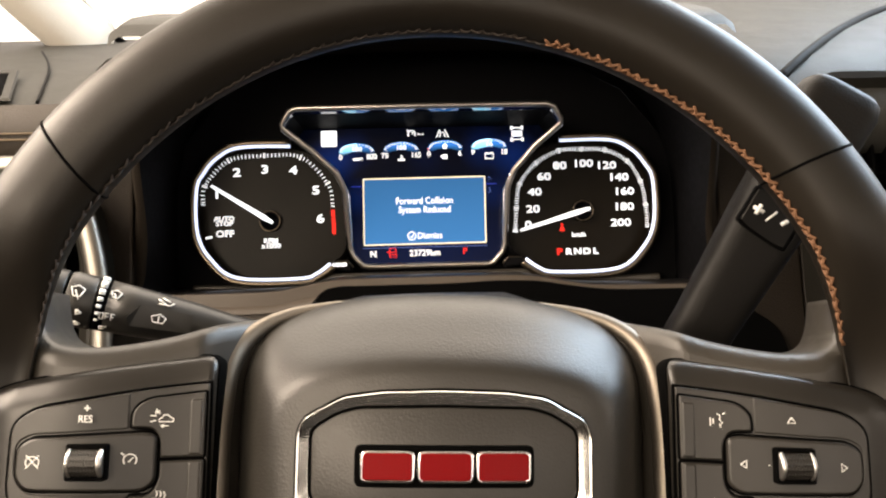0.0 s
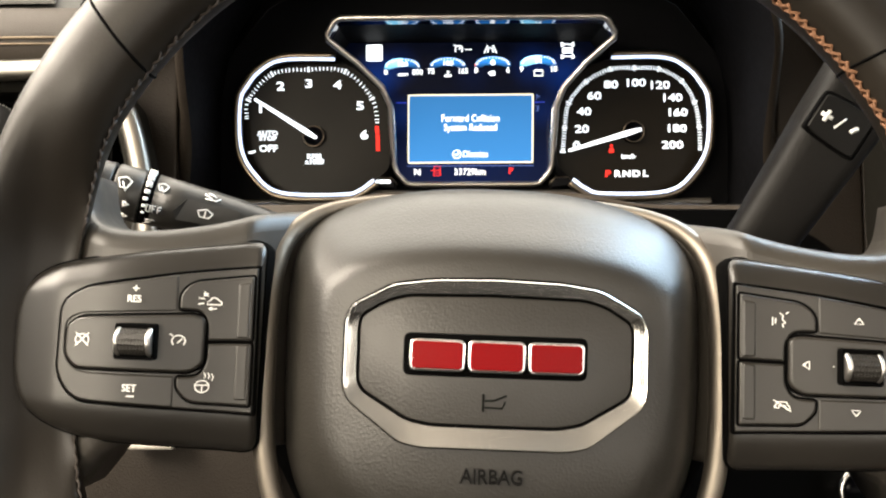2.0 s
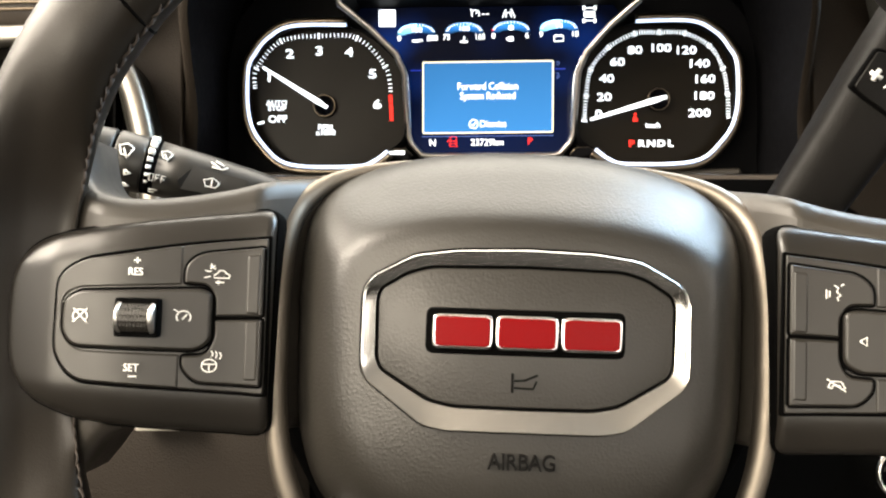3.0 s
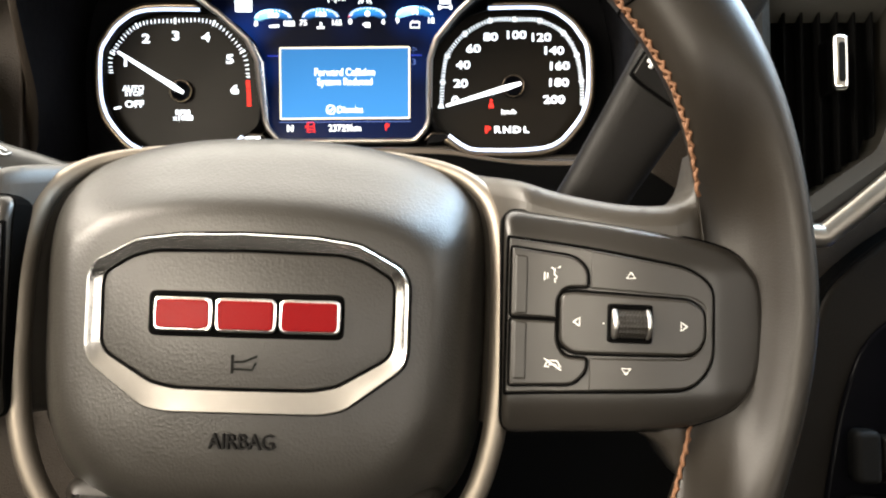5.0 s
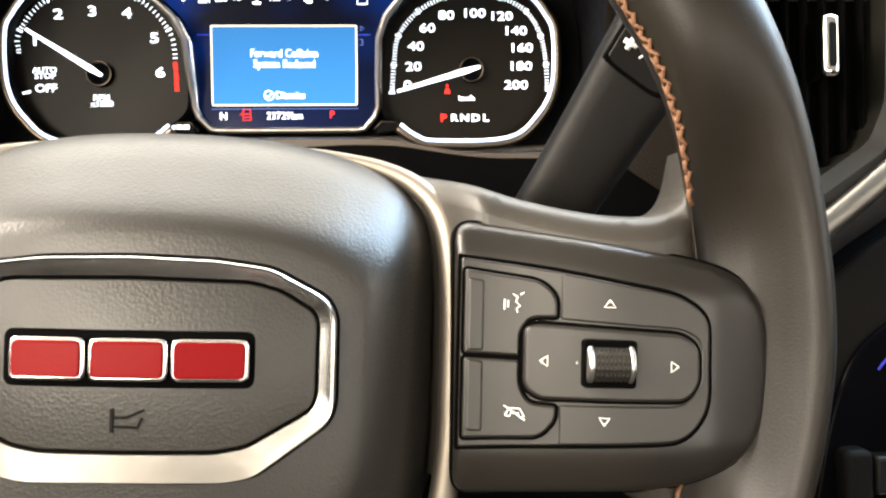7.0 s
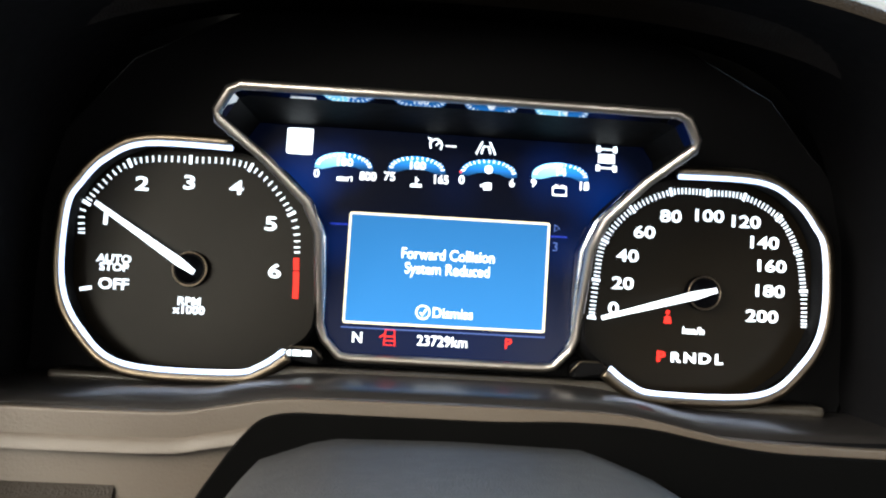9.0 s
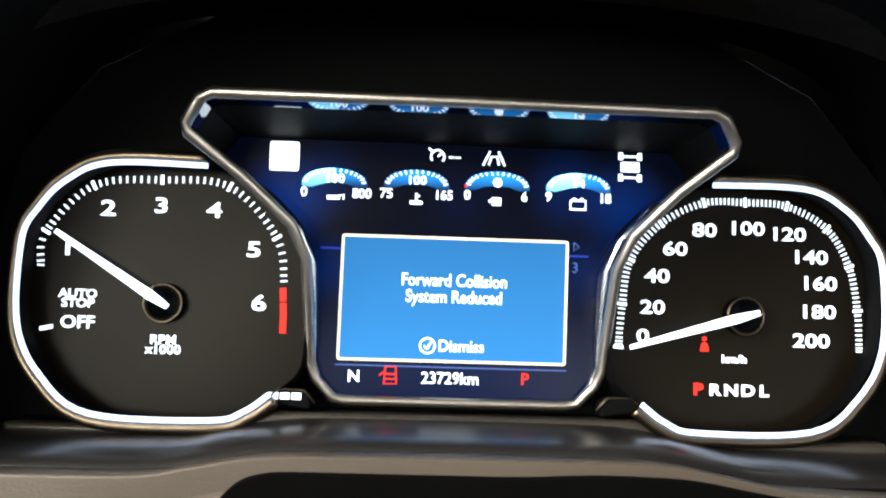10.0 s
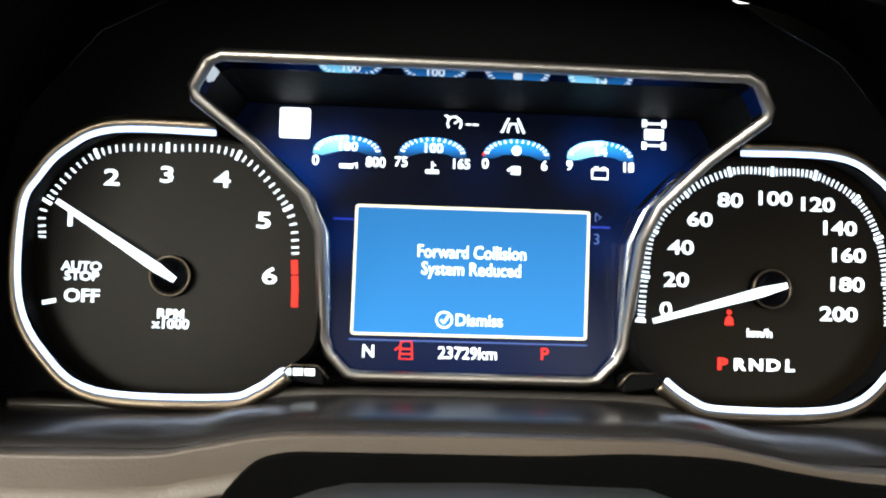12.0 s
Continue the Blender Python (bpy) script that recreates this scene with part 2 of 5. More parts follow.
def plate(bm, outline, front, back, bevel=0.0008, steps=3, surf=None):
    """A slab in the x, z plane with a rounded front edge; surf(x, z) is added to its depth."""
    rings = [[(x, back, z) for x, z in outline]]
    for k in range(steps + 1):
        a = math.pi / 2 * k / steps
        ring = inset(outline, bevel * (1 - math.cos(a))) if k else outline
        rings.append([(x, front + bevel * (1 - math.sin(a)), z) for x, z in ring])
    if surf:
        rings = [[(x, y + surf(x, z), z) for x, y, z in ring] for ring in rings]
    vs = loft(bm, rings)
    bm.faces.new(vs[-1])
    bm.faces.new(vs[0])
    return bm


def slab(outline, front, back, bevel=0.0008, steps=3, surf=None):
    return plate(bmesh.new(), outline, front, back, bevel, steps, surf)


def tube(path, ra, rb=None, n=10, closed=False, bm=None, caps=True):
    """A tube along a path; ra across, rb deep (numbers, or one for each point)."""
    bm = bm or bmesh.new()
    P = [Vector(p) for p in path]
    rings, up = [], None
    for i, p in enumerate(P):
        a, c = (P[i - 1], P[(i + 1) % len(P)]) if closed else (P[max(i - 1, 0)], P[min(i + 1, len(P) - 1)])
        t = (c - a).normalized()
        deep = Vector((0, -1, 0))
        deep = deep - t * deep.dot(t)
        if deep.length < 0.2:
            deep = Vector((0, 0, 1)) - t * t.z
        deep.normalize()
        side = t.cross(deep)
        r1 = ra[i] if isinstance(ra, (list, tuple)) else ra
        r2 = (rb[i] if isinstance(rb, (list, tuple)) else rb) if rb is not None else r1
        rings.append([p + side * r1 * math.cos(q) + deep * r2 * math.sin(q) for q in [2 * math.pi * k / n for k in range(n)]])
    if closed:
        rings.append(rings[0])
        loft(bm, rings)
        bmesh.ops.remove_doubles(bm, verts=bm.verts, dist=1e-7)
    else:
        loft(bm, rings, cap=(caps, caps))
    return bm


def box(bm, x0, x1, y0, y1, z0, z1, bevel=0.0):
    made = bmesh.ops.create_cube(bm, size=1.0)["verts"]
    for v in made:
        v.co = Vector(((x0 + x1) / 2 + v.co.x * (x1 - x0), (y0 + y1) / 2 + v.co.y * (y1 - y0), (z0 + z1) / 2 + v.co.z * (z1 - z0)))
    if bevel:
        edges = list({e for v in made for e in v.link_edges})
        bmesh.ops.bevel(bm, geom=edges, offset=bevel, segments=3, affect="EDGES", profile=0.5)
    return bm


def rect(x0, x1, z0, z1):
    return [(x0, z0), (x1, z0), (x1, z1), (x0, z1)]


def disc(cx, cz, r, n=32, rz=None):
    return [(cx + r * math.cos(2 * math.pi * k / n), cz + (rz or r) * math.sin(2 * math.pi * k / n)) for k in range(n)]


def letters(name, body, size, x, z, depth, material, parent, wide=1.0, bold=0.0, thick=0.00012, label="", spacing=1.0):
    cu = bpy.data.curves.new(name, "FONT")
    cu.body, cu.size, cu.align_x, cu.align_y, cu.offset, cu.extrude, cu.space_character = body, size, "CENTER", "CENTER", bold, thick, spacing
    cu.resolution_u = 3
    tmp = bpy.data.objects.new(name, cu)
    me = bpy.data.meshes.new_from_object(tmp)
    bpy.data.objects.remove(tmp)
    me.transform(Matrix.Translation((x, depth, z)) @ Matrix.Rotation(math.pi / 2, 4, "X") @ Matrix.Diagonal((wide, 1, 1, 1)))
    me.materials.clear()
    me.materials.append(material)
    ob = new(name, me)
    ob.parent = parent
    if label:
        ob["label"] = label
    return ob


def flat(name, outlines, depth, material, parent, thick=0.0002, label=""):
    bm = bmesh.new()
    for o in outlines:
        f = bm.faces.new([bm.verts.new((x, depth, z)) for x, z in o])
        r = bmesh.ops.extrude_face_region(bm, geom=[f])
        bmesh.ops.translate(bm, verts=[v for v in r["geom"] if isinstance(v, bmesh.types.BMVert)], vec=(0, -thick, 0))
    return part(name, bm, material, parent, label)


def stroke(pts, w):
    """The outline of a thin line of width w through the points."""
    P, L, R = [Vector(p) for p in pts], [], []
    for i, p in enumerate(P):
        t = (P[min(i + 1, len(P) - 1)] - P[max(i - 1, 0)]).normalized()
        s = Vector((-t.y, t.x)) * w / 2
        L.append(tuple(p + s)), R.append(tuple(p - s))
    return L + R[::-1]


def ray_out(poly, cx, cz, a):
    dx, dz = math.cos(a), math.sin(a)
    best = 0
    for i, q in enumerate(poly):
        p = poly[i - 1]
        ex, ez = q[0] - p[0], q[1] - p[1]
        den = dx * ez - dz * ex
        if abs(den) < 1e-12:
            continue
        t = ((p[0] - cx) * ez - (p[1] - cz) * ex) / den
        u = ((p[0] - cx) * dz - (p[1] - cz) * dx) / den
        if t > 0 and -1e-9 <= u <= 1 + 1e-9:
            best = max(best, t)
    return cx + dx * best, cz + dz * best


def round_about(poly, cx, cz, n=96):
    return [ray_out(poly, cx, cz, 2 * math.pi * (k + 0.37) / n) for k in range(n)]


def pierced(outer, inner, cx, cz, front, back, n=96, lip=0.002):
    """A slab in the x, z plane with a hole through it."""
    o, i = round_about(outer, cx, cz, n), round_about(inner, cx, cz, n)
    bm = bmesh.new()
    i2 = inset(i, -lip)
    loft(bm, [[(x, back, z) for x, z in o], [(x, front, z) for x, z in o], [(x, front, z) for x, z in i2],
              [(x, front + lip, z) for x, z in i], [(x, back, z) for x, z in i], [(x, back, z) for x, z in o]], smooth=False)
    bmesh.ops.remove_doubles(bm, verts=bm.verts, dist=1e-7)
    return bm


# ---- the cab: floor, walls, roof and glass ----
def cab():
    def wall(name, boxes, material, label, category="wall"):
        bm = bmesh.new()
        for b in boxes:
            box(bm, *b)
        tagged(part(name, bm, material), label, category, kind="structure")

    wall("floor", [(-0.75, 1.55, -1.45, 1.30, -0.05, 0.0)], CARPET, "dark carpeted cab floor", "floor")
    wall("wall_front", [(-0.75, 1.55, 1.13, 1.20, 0.0, 0.84)], BLACK, "dark firewall under the windshield", "wall")
    wall("wall_left", [(-0.75, -0.68, -1.40, 1.13, 0.0, 0.88), (-0.75, -0.68, -0.48, -0.25, 0.88, 1.46), (-0.75, -0.68, -1.40, -1.24, 0.88, 1.46)], DASH, "dark driver side of the cab")
    wall("wall_right", [(1.48, 1.55, -1.40, 1.13, 0.0, 0.88), (1.48, 1.55, -1.40, -0.55, 0.88, 1.46)], DASH, "dark passenger side of the cab")
    wall("wall_rear", [(-0.68, 1.48, -1.42, -1.36, 0.0, 0.92), (-0.68, -0.55, -1.42, -1.36, 0.92, 1.46), (1.20, 1.48, -1.42, -1.36, 0.92, 1.46)], DASH, "dark rear wall of the cab")
    wall("ceiling", [(-0.75, 1.55, -1.42, 0.48, 1.46, 1.50)], CEILING, "fabric headliner, darkened to grey", "ceiling")
    for side, x0, x1 in (("left", -0.392, -0.64), ("right", 1.19, 1.44)):
        foot, mid, head = Vector((x0, 1.04, 0.845)), Vector((x0 * 0.75 + x1 * 0.25, 0.93, 0.965)), Vector((x1, 0.46, 1.47))
        path = [tuple(v) for v in (foot, mid, mid * 0.5 + head * 0.5, head)]
        bm = tube(spline(path, 5), 0.035, 0.045, n=12)
        tagged(part("pillar_" + side, bm, LINER), "grey fabric-covered windshield pillar", "pillar", kind="structure")
        seal = [tuple(Vector(p) + Vector((0.036 if side == "left" else -0.036, 0.012, -0.004))) for p in spline(path, 5)]
        tagged(part("pillar_seal_" + side, tube(seal, 0.005, n=8), BLACK), "black rubber windshield seal", "trim", kind="structure")


cab()


# ---- the dashboard ----
def binnacle_front():
    half = mm([(0, 250), (60, 249), (110, 243), (150, 232), (178, 214), (192, 190), (197, 160), (200, 130), (205, 102), (203, 87), (150, 84), (0, 84)])
    return spline(mirrored(half), 6, closed=True)


def dashboard():
    d = thing("dashboard", FG, "dark grey grained dashboard with brown stitching", "dashboard")
    hole = binnacle_front()
    part("face_panel", slab(rect(-0.66, -0.2125, -0.42, 0.234), 0.262, 0.29, 0.002), DASH, d, "dark grained panel beside the gauges")
    part("face_panel", slab(rect(0.2125, 0.2695, -0.42, 0.234), 0.262, 0.29, 0.002), DASH, d, "dark grained panel beside the gauges")
    part("face_panel", slab(rect(0.2705, 1.30, -0.42, 0.234), 0.262, 0.29, 0.002), DASHSIDE, d, "brown-grey grained panel round the vent")

    # the hood over the gauges: a tunnel from its lip back to the cluster
    n = 240
    front = round_about(hole, 0, 0.15, n)
    back_c = mirrored(mm([(0, 139), (60, 138), (120, 133), (165, 117), (192, 84), (204, 40), (206, 15), (206, -40), (200, -60), (120, -60), (0, -60)]))
    back = [FG.inverted() @ FC @ Vector((x, 0.012, z)) for x, z in round_about(spline(back_c, 6, closed=True), 0, 0.0, n)]

    def lip_y(z):
        u = min(1, max(0, (z - 0.09) / 0.14))
        return 0.272 - 0.075 * u * u * (3 - 2 * u)

    lip = [(x, lip_y(z), z) for x, z in front]
    lip_out = [(x * 1.035, lip_y(z) + 0.003, 0.15 + (z - 0.15) * 1.07) for x, z in front]
    skirt = [(x * 1.07, 0.268, 0.15 + (z - 0.15) * 1.15) for x, z in front]
    bm = bmesh.new()
    mid = [tuple(Vector(a) * 0.5 + Vector(b) * 0.5) for a, b in zip(lip, back)]
    crest = [(x, y - 0.003, z) for x, y, z in [tuple(Vector(a) * 0.5 + Vector(b) * 0.5) for a, b in zip(lip, lip_out)]]
    loft(bm, [lip, mid, back])
    part("gauge_hood", bm, HOOD, d, "black hood shading the gauges")
    bm = bmesh.new()
    loft(bm, [skirt, lip_out, crest, lip])
    part("hood_rim", bm, DASH, d, "dark brown skin over the hood")

    # the black ledge below the gauges, with a step in its front edge
    prof = mm([(-214, -61), (-120, -61), (-95, -58), (-72, -54), (-40, -53), (40, -53), (72, -54), (100, -59), (125, -62), (214, -63)])
    prof = spline(prof, 5)
    M = FG.inverted() @ FC
    rows = []
    for dy, dz in ((0.004, 0.008), (-0.052, 0.0055), (-0.058, 0.0035), (-0.060, -0.0005)):
        rows.append([tuple(M @ Vector((x, dy, z + dz))) for x, z in prof])
    bm = bmesh.new()
    loft(bm, rows, closed=False)
    part("ledge", bm, LEDGE, d, "glossy black ledge under the gauges")
    rows = []
    for dy, dz in ((-0.0602, -0.0005), (-0.0625, -0.0018), (-0.068, -0.0040), (-0.076, -0.0058), (-0.0830, -0.0068), (-0.0845, -0.012)):
        rows.append([tuple(M @ Vector((x, dy, z + dz))) for x, z in prof])
    bm = bmesh.new()
    loft(bm, rows, closed=False)
    part("ledge_trim", bm, BROWN, d)
    edge = [(x, 0.147 + z) for x, z in prof if abs(x) <= 0.212]
    part("face_panel", slab([(0.212, -0.42), (-0.212, -0.42)] + edge, 0.2625, 0.29, 0.001), BROWN, d, "brown grained panel below the gauges")

    # knee panel, and a black sheet for the column's arch and the shade beside it
    bm = bmesh.new()
    loft(bm, [[(x, y, z) for x in (-0.66, -0.30, -0.13)] for y, z in ((0.2620, 0.058), (0.256, 0.045), (0.235, 0.0), (0.215, -0.08), (0.205, -0.20), (0.24, -0.42))], closed=False)
    part("knee_panel", bm, DASH, d, "grey-brown knee panel beside the column")
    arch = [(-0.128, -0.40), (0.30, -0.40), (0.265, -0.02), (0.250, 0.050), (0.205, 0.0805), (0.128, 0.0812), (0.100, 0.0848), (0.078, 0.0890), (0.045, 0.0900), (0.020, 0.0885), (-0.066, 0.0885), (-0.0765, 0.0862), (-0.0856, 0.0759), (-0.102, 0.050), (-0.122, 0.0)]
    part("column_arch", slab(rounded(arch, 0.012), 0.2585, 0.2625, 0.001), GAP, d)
    part("release_handle", slab(rounded(rect(-0.218, -0.188, -0.074, -0.062), 0.003), 0.198, 0.214, 0.003), LINER, d, "pale grey release handle")

    # the roll along the top of the face and the top of the dashboard
    inv = FG.inverted()
    low = [(0.604, 0.770), (0.592, 0.790), (0.593, 0.808), (0.603, 0.8215), (0.64, 0.829), (0.72, 0.838), (0.84, 0.845), (1.13, 0.846)]
    high = [(0.592, 0.866), (0.600, 0.8735), (0.625, 0.878), (0.68, 0.880), (0.76, 0.876), (0.84, 0.862), (0.95, 0.850), (1.13, 0.846)]

    def top(xs, k0=0, k1=None):
        """The dash top, swelling up over the gauges."""
        bm = bmesh.new()
        rows = []
        for a, b in zip(low, high):
            row = []
            for x in xs:
                u = min(1, max(0, (0.255 - abs(x)) / 0.05)) if abs(x) > 0.2 else 1.0
                u = u * u * (3 - 2 * u)
                far = (0.011 * min(1.0, max(0.0, a[0] - 0.594) / 0.03) + max(0.0, a[0] - 0.60) * 0.075) * min(1, max(0, (x - 0.16) / 0.10))
                row.append(inv @ Vector((x, a[0] * (1 - u) + b[0] * u, a[1] * (1 - u) + b[1] * u + far)))
            rows.append(row)
        loft(bm, rows[k0:k1], closed=False)
        return bm

    part("dash_roll", top([-0.66, -0.45, -0.33, -0.27, -0.256, -0.25, -0.245, -0.24, -0.235, -0.231], 0, 4), ROLL, d, "tan-grey padded roll along the dash edge")
    part("dash_top", top([-0.66, -0.45, -0.33, -0.27, -0.256, -0.25, -0.245, -0.24, -0.235, -0.231], 3), DASHTOP, d, "grained top of the dashboard")
    part("dash_top", top([-0.231, -0.226, -0.22, -0.213, -0.205, -0.1, 0, 0.1, 0.205, 0.213, 0.22, 0.226, 0.231][3:-3]), DASHTOP, d, "grained dash top over the gauges")
    part("dash_top", top([0.231, 0.235, 0.24, 0.245, 0.25, 0.256, 0.27, 0.32, 0.45, 0.8, 1.30]), DASHTOP, d, "grained top of the dashboard")
    # seam and stitches on the left end
    for dz in (0.0, 0.0042):
        line = [inv @ Vector((x, 0.5917, 0.799 + dz)) for x in (-0.64, -0.5, -0.36, -0.24)]
        part("stitch_line", tube([tuple(p) for p in line], 0.0008, n=6), TANTHREAD, d, "tan stitching")
    crease = [inv @ Vector(p) for p in ((-0.270, 0.604, 0.8228), (-0.280, 0.64, 0.8298), (-0.300, 0.70, 0.8368), (-0.330, 0.77, 0.8412), (-0.368, 0.85, 0.8455))]
    part("crease", tube(spline([tuple(p) for p in crease], 4), 0.0011, n=6), BLACK, d)
    seam = [inv @ Vector(p) for p in ((0.255, 0.610, 0.8300), (0.285, 0.639, 0.8435), (0.337, 0.703, 0.8556), (0.397, 0.773, 0.8660), (0.442, 0.820, 0.8722), (0.52, 0.90, 0.8800))]
    part("top_seam", tube(spline([tuple(p) for p in seam], 5), 0.0036, 0.0026, n=8), BLACK, d, "dark curved seam in the dash top")
    return d


BEZEL = mat("bezel_satin_silver", (0.50, 0.47, 0.44), 0.36, metal=1.0, vary=0.05)
WALLGLINT = mat("wall_glint_chrome", (0.80, 0.82, 0.86), 0.22, metal=1.0, vary=0.05)
LEDGE = mat("ledge_gloss", (0.014, 0.013, 0.013), 0.3, vary=0.1)
dashboard()


def defrost_vent():
    v = thing("defroster_vent", pose(-0.384, 0.643, 0.8315, 10.5), "dark defroster vent with pale wedge slats in the dash top", "air vent")
    def lean(x0, x1, y0, y1):
        """An opening whose ends lean the way the slats do."""
        return [(x0 - 0.34 * y0, y0), (x1 - 0.34 * y0, y0), (x1 - 0.34 * y1, y1), (x0 - 0.34 * y1, y1)]

    frame_out, hole = lean(-0.074, 0.083, -0.041, 0.038), lean(-0.067, 0.0755, -0.0345, 0.0305)
    bm = bmesh.new()
    rows = [[(x, y, 0.0005) for x, y in frame_out], [(x, y, 0.0022) for x, y in inset(frame_out, 0.001)], [(x, y, 0.0022) for x, y in inset(hole, -0.001)], [(x, y, 0.0006) for x, y in hole]]
    loft(bm, rows, smooth=False)
    part("surround", bm, DASHTOP, v)
    bm = bmesh.new()
    loft(bm, [[(x, y, z) for x, y in inset(hole, -0.0005)] for z in (-0.002, 0.0010)], cap=(True, True), smooth=False)
    part("opening", bm, GAP, v)
    for k in range(8):
        tip, foot = 0.0490 - 0.0170 * k, 0.0760 - 0.0170 * k
        bm = bmesh.new()
        low = [(foot - 0.0060, -0.034, 0.001), (foot + 0.0060, -0.034, 0.001), (tip + 0.0012, 0.030, 0.001), (tip - 0.0012, 0.030, 0.001)]
        up = [(foot - 0.0030, -0.030, 0.0042), (foot + 0.0030, -0.030, 0.0042), (tip + 0.0004, 0.029, 0.0018), (tip - 0.0004, 0.029, 0.0018)]
        loft(bm, [low, up], cap=(True, True), smooth=False)
        part("slat", bm, DASHTOP, v)


defrost_vent()


# ---- air vents with their chrome strips ----
def vent(name, outline, chrome, slat_x, z0, z1, tab, label, wide):
    v = thing(name, FG, label, "air vent", "dashboard vents")
    cx = sum(p[0] for p in outline) / len(outline)
    cz = sum(p[1] for p in outline) / len(outline)
    big = inset(outline, -0.013)
    part("surround", pierced(big, outline, cx, cz, 0.226, 0.262, n=80, lip=0.008), VENTSKIN, v, "dark olive-grey vent surround")
    part("back", slab(outline, 0.2595, 0.2612, 0.0003), GAP, v)
    for x in slat_x:
        bm = bmesh.new()
        box(bm, x - 0.0009, x + 0.0009, 0.246, 0.258, z0, z1, 0.0004)
        part("slat", bm, GAP, v)
    path = spline(chrome, 7)
    part("chrome_strip", tube([(x, 0.222, z) for x, z in path], wide, 0.0055, n=16), VENTCHROME, v, "satin chrome strip")
    x, z = tab
    part("tab", slab(rounded(rect(x - 0.0048, x + 0.0048, z - 0.018, z + 0.018), 0.004), 0.216, 0.238, 0.003), BRIGHT, v, "bright metal tab")
    part("tab_inlay", slab(rounded(rect(x - 0.0022, x + 0.0022, z - 0.0125, z + 0.0125), 0.002), 0.2152, 0.222, 0.0005), BLACK, v)


vent("air_vent", rounded(mm([(284, 215), (284, 57), (299, 50), (352, 86), (362, 110), (366, 215)]), 0.006),
     mm([(272, 36), (284, 35.5), (307, 30.5), (318, 36), (368, 76.5), (376, 88), (384, 160), (390, 235)]),
     [0.2985 + 0.0117 * k for k in range(6)], 0.06, 0.21, (0.3215, 0.1390), "black upright air vent with a satin chrome strip", 0.0075)
vent("air_vent", rounded(mm([(-365, 160), (-262, 160), (-246, 146), (-237, 108), (-236, 40), (-365, 40)]), 0.006),
     mm([(-420, 171), (-320, 171), (-272, 171), (-245, 159), (-232, 141), (-222, 104), (-217, 60), (-218, 30)]),
     [-0.352 + 0.0125 * k for k in range(9)], 0.045, 0.155, (-0.30, 0.105), "black upright air vent framed in satin chrome", 0.0072)


def light_knob():
    k = thing("light_knob", FG @ pose(-0.322, 0.230, 0.132), "round knurled grey lamp knob beside the vent", "knob")

    def lathe(rs):
        bm = bmesh.new()
        loft(bm, [[(r * math.cos(2 * math.pi * i / 48), y, r * math.sin(2 * math.pi * i / 48)) for i in range(48)] for r, y in rs], cap=(False, True))
        return bm

    part("body", lathe([(0.0170, 0.026), (0.0172, -0.006), (0.0160, -0.009), (0.001, -0.0092)]), BLACK, k)
    for i in range(44):
        bm = bmesh.new()
        box(bm, -0.0006, 0.0006, -0.0075, 0.004, 0.0168, 0.0178)
        bm.transform(Matrix.Rotation(2 * math.pi * i / 44, 4, "Y"))
        part("knurl", bm, DASHTOP, k)


light_knob()


# ---- the centre stack with its knob and switches ----
def centre_stack():
    s = thing("centre_stack", FG, "black centre stack panel of the dashboard", "control panel")
    out = mm([(319, -5), (345, 19), (398, 53), (600, 170), (900, 200), (900, -400), (262, -400), (284, -150), (301, -67), (311, -26)])
    part("panel", slab(rounded(out, [0.03, 0.03, 0.02, 0.02, 0.02, 0.02, 0.02, 0.02, 0.03, 0.03], 6), 0.238, 0.262, 0.004), STACK, s, "dark satin stack panel")
    part("panel_groove", slab(rounded([(x - 0.0016, z + 0.0006) for x, z in out], 0.02, 6), 0.2405, 0.262, 0.0006), GAP, s)
    out = mm([(341, -36), (372, -14), (560, 100), (880, 150), (880, -360), (300, -360), (311, -150), (326, -74)])
    part("inner_panel", slab(rounded(out, [0.03, 0.03, 0.02, 0.02, 0.02, 0.02, 0.03, 0.03], 6), 0.2345, 0.2390, 0.002), GLOSS, s, "glossy black inner panel")
    # blue reflection on the gloss panel, painted as an emitting strip
    part("glow_strip", flat_strip(mm([(355, -48), (362, -40), (372, -33), (397, -20.5), (420, -12)]), 0.0016, 0.2340), DEEPBLUE, s, "deep blue reflected light")


def flat_strip(pts, w, y):
    bm = bmesh.new()
    bm.faces.new([bm.verts.new((x, y, z)) for x, z in stroke(spline(pts, 4), w)])
    return bm


centre_stack()


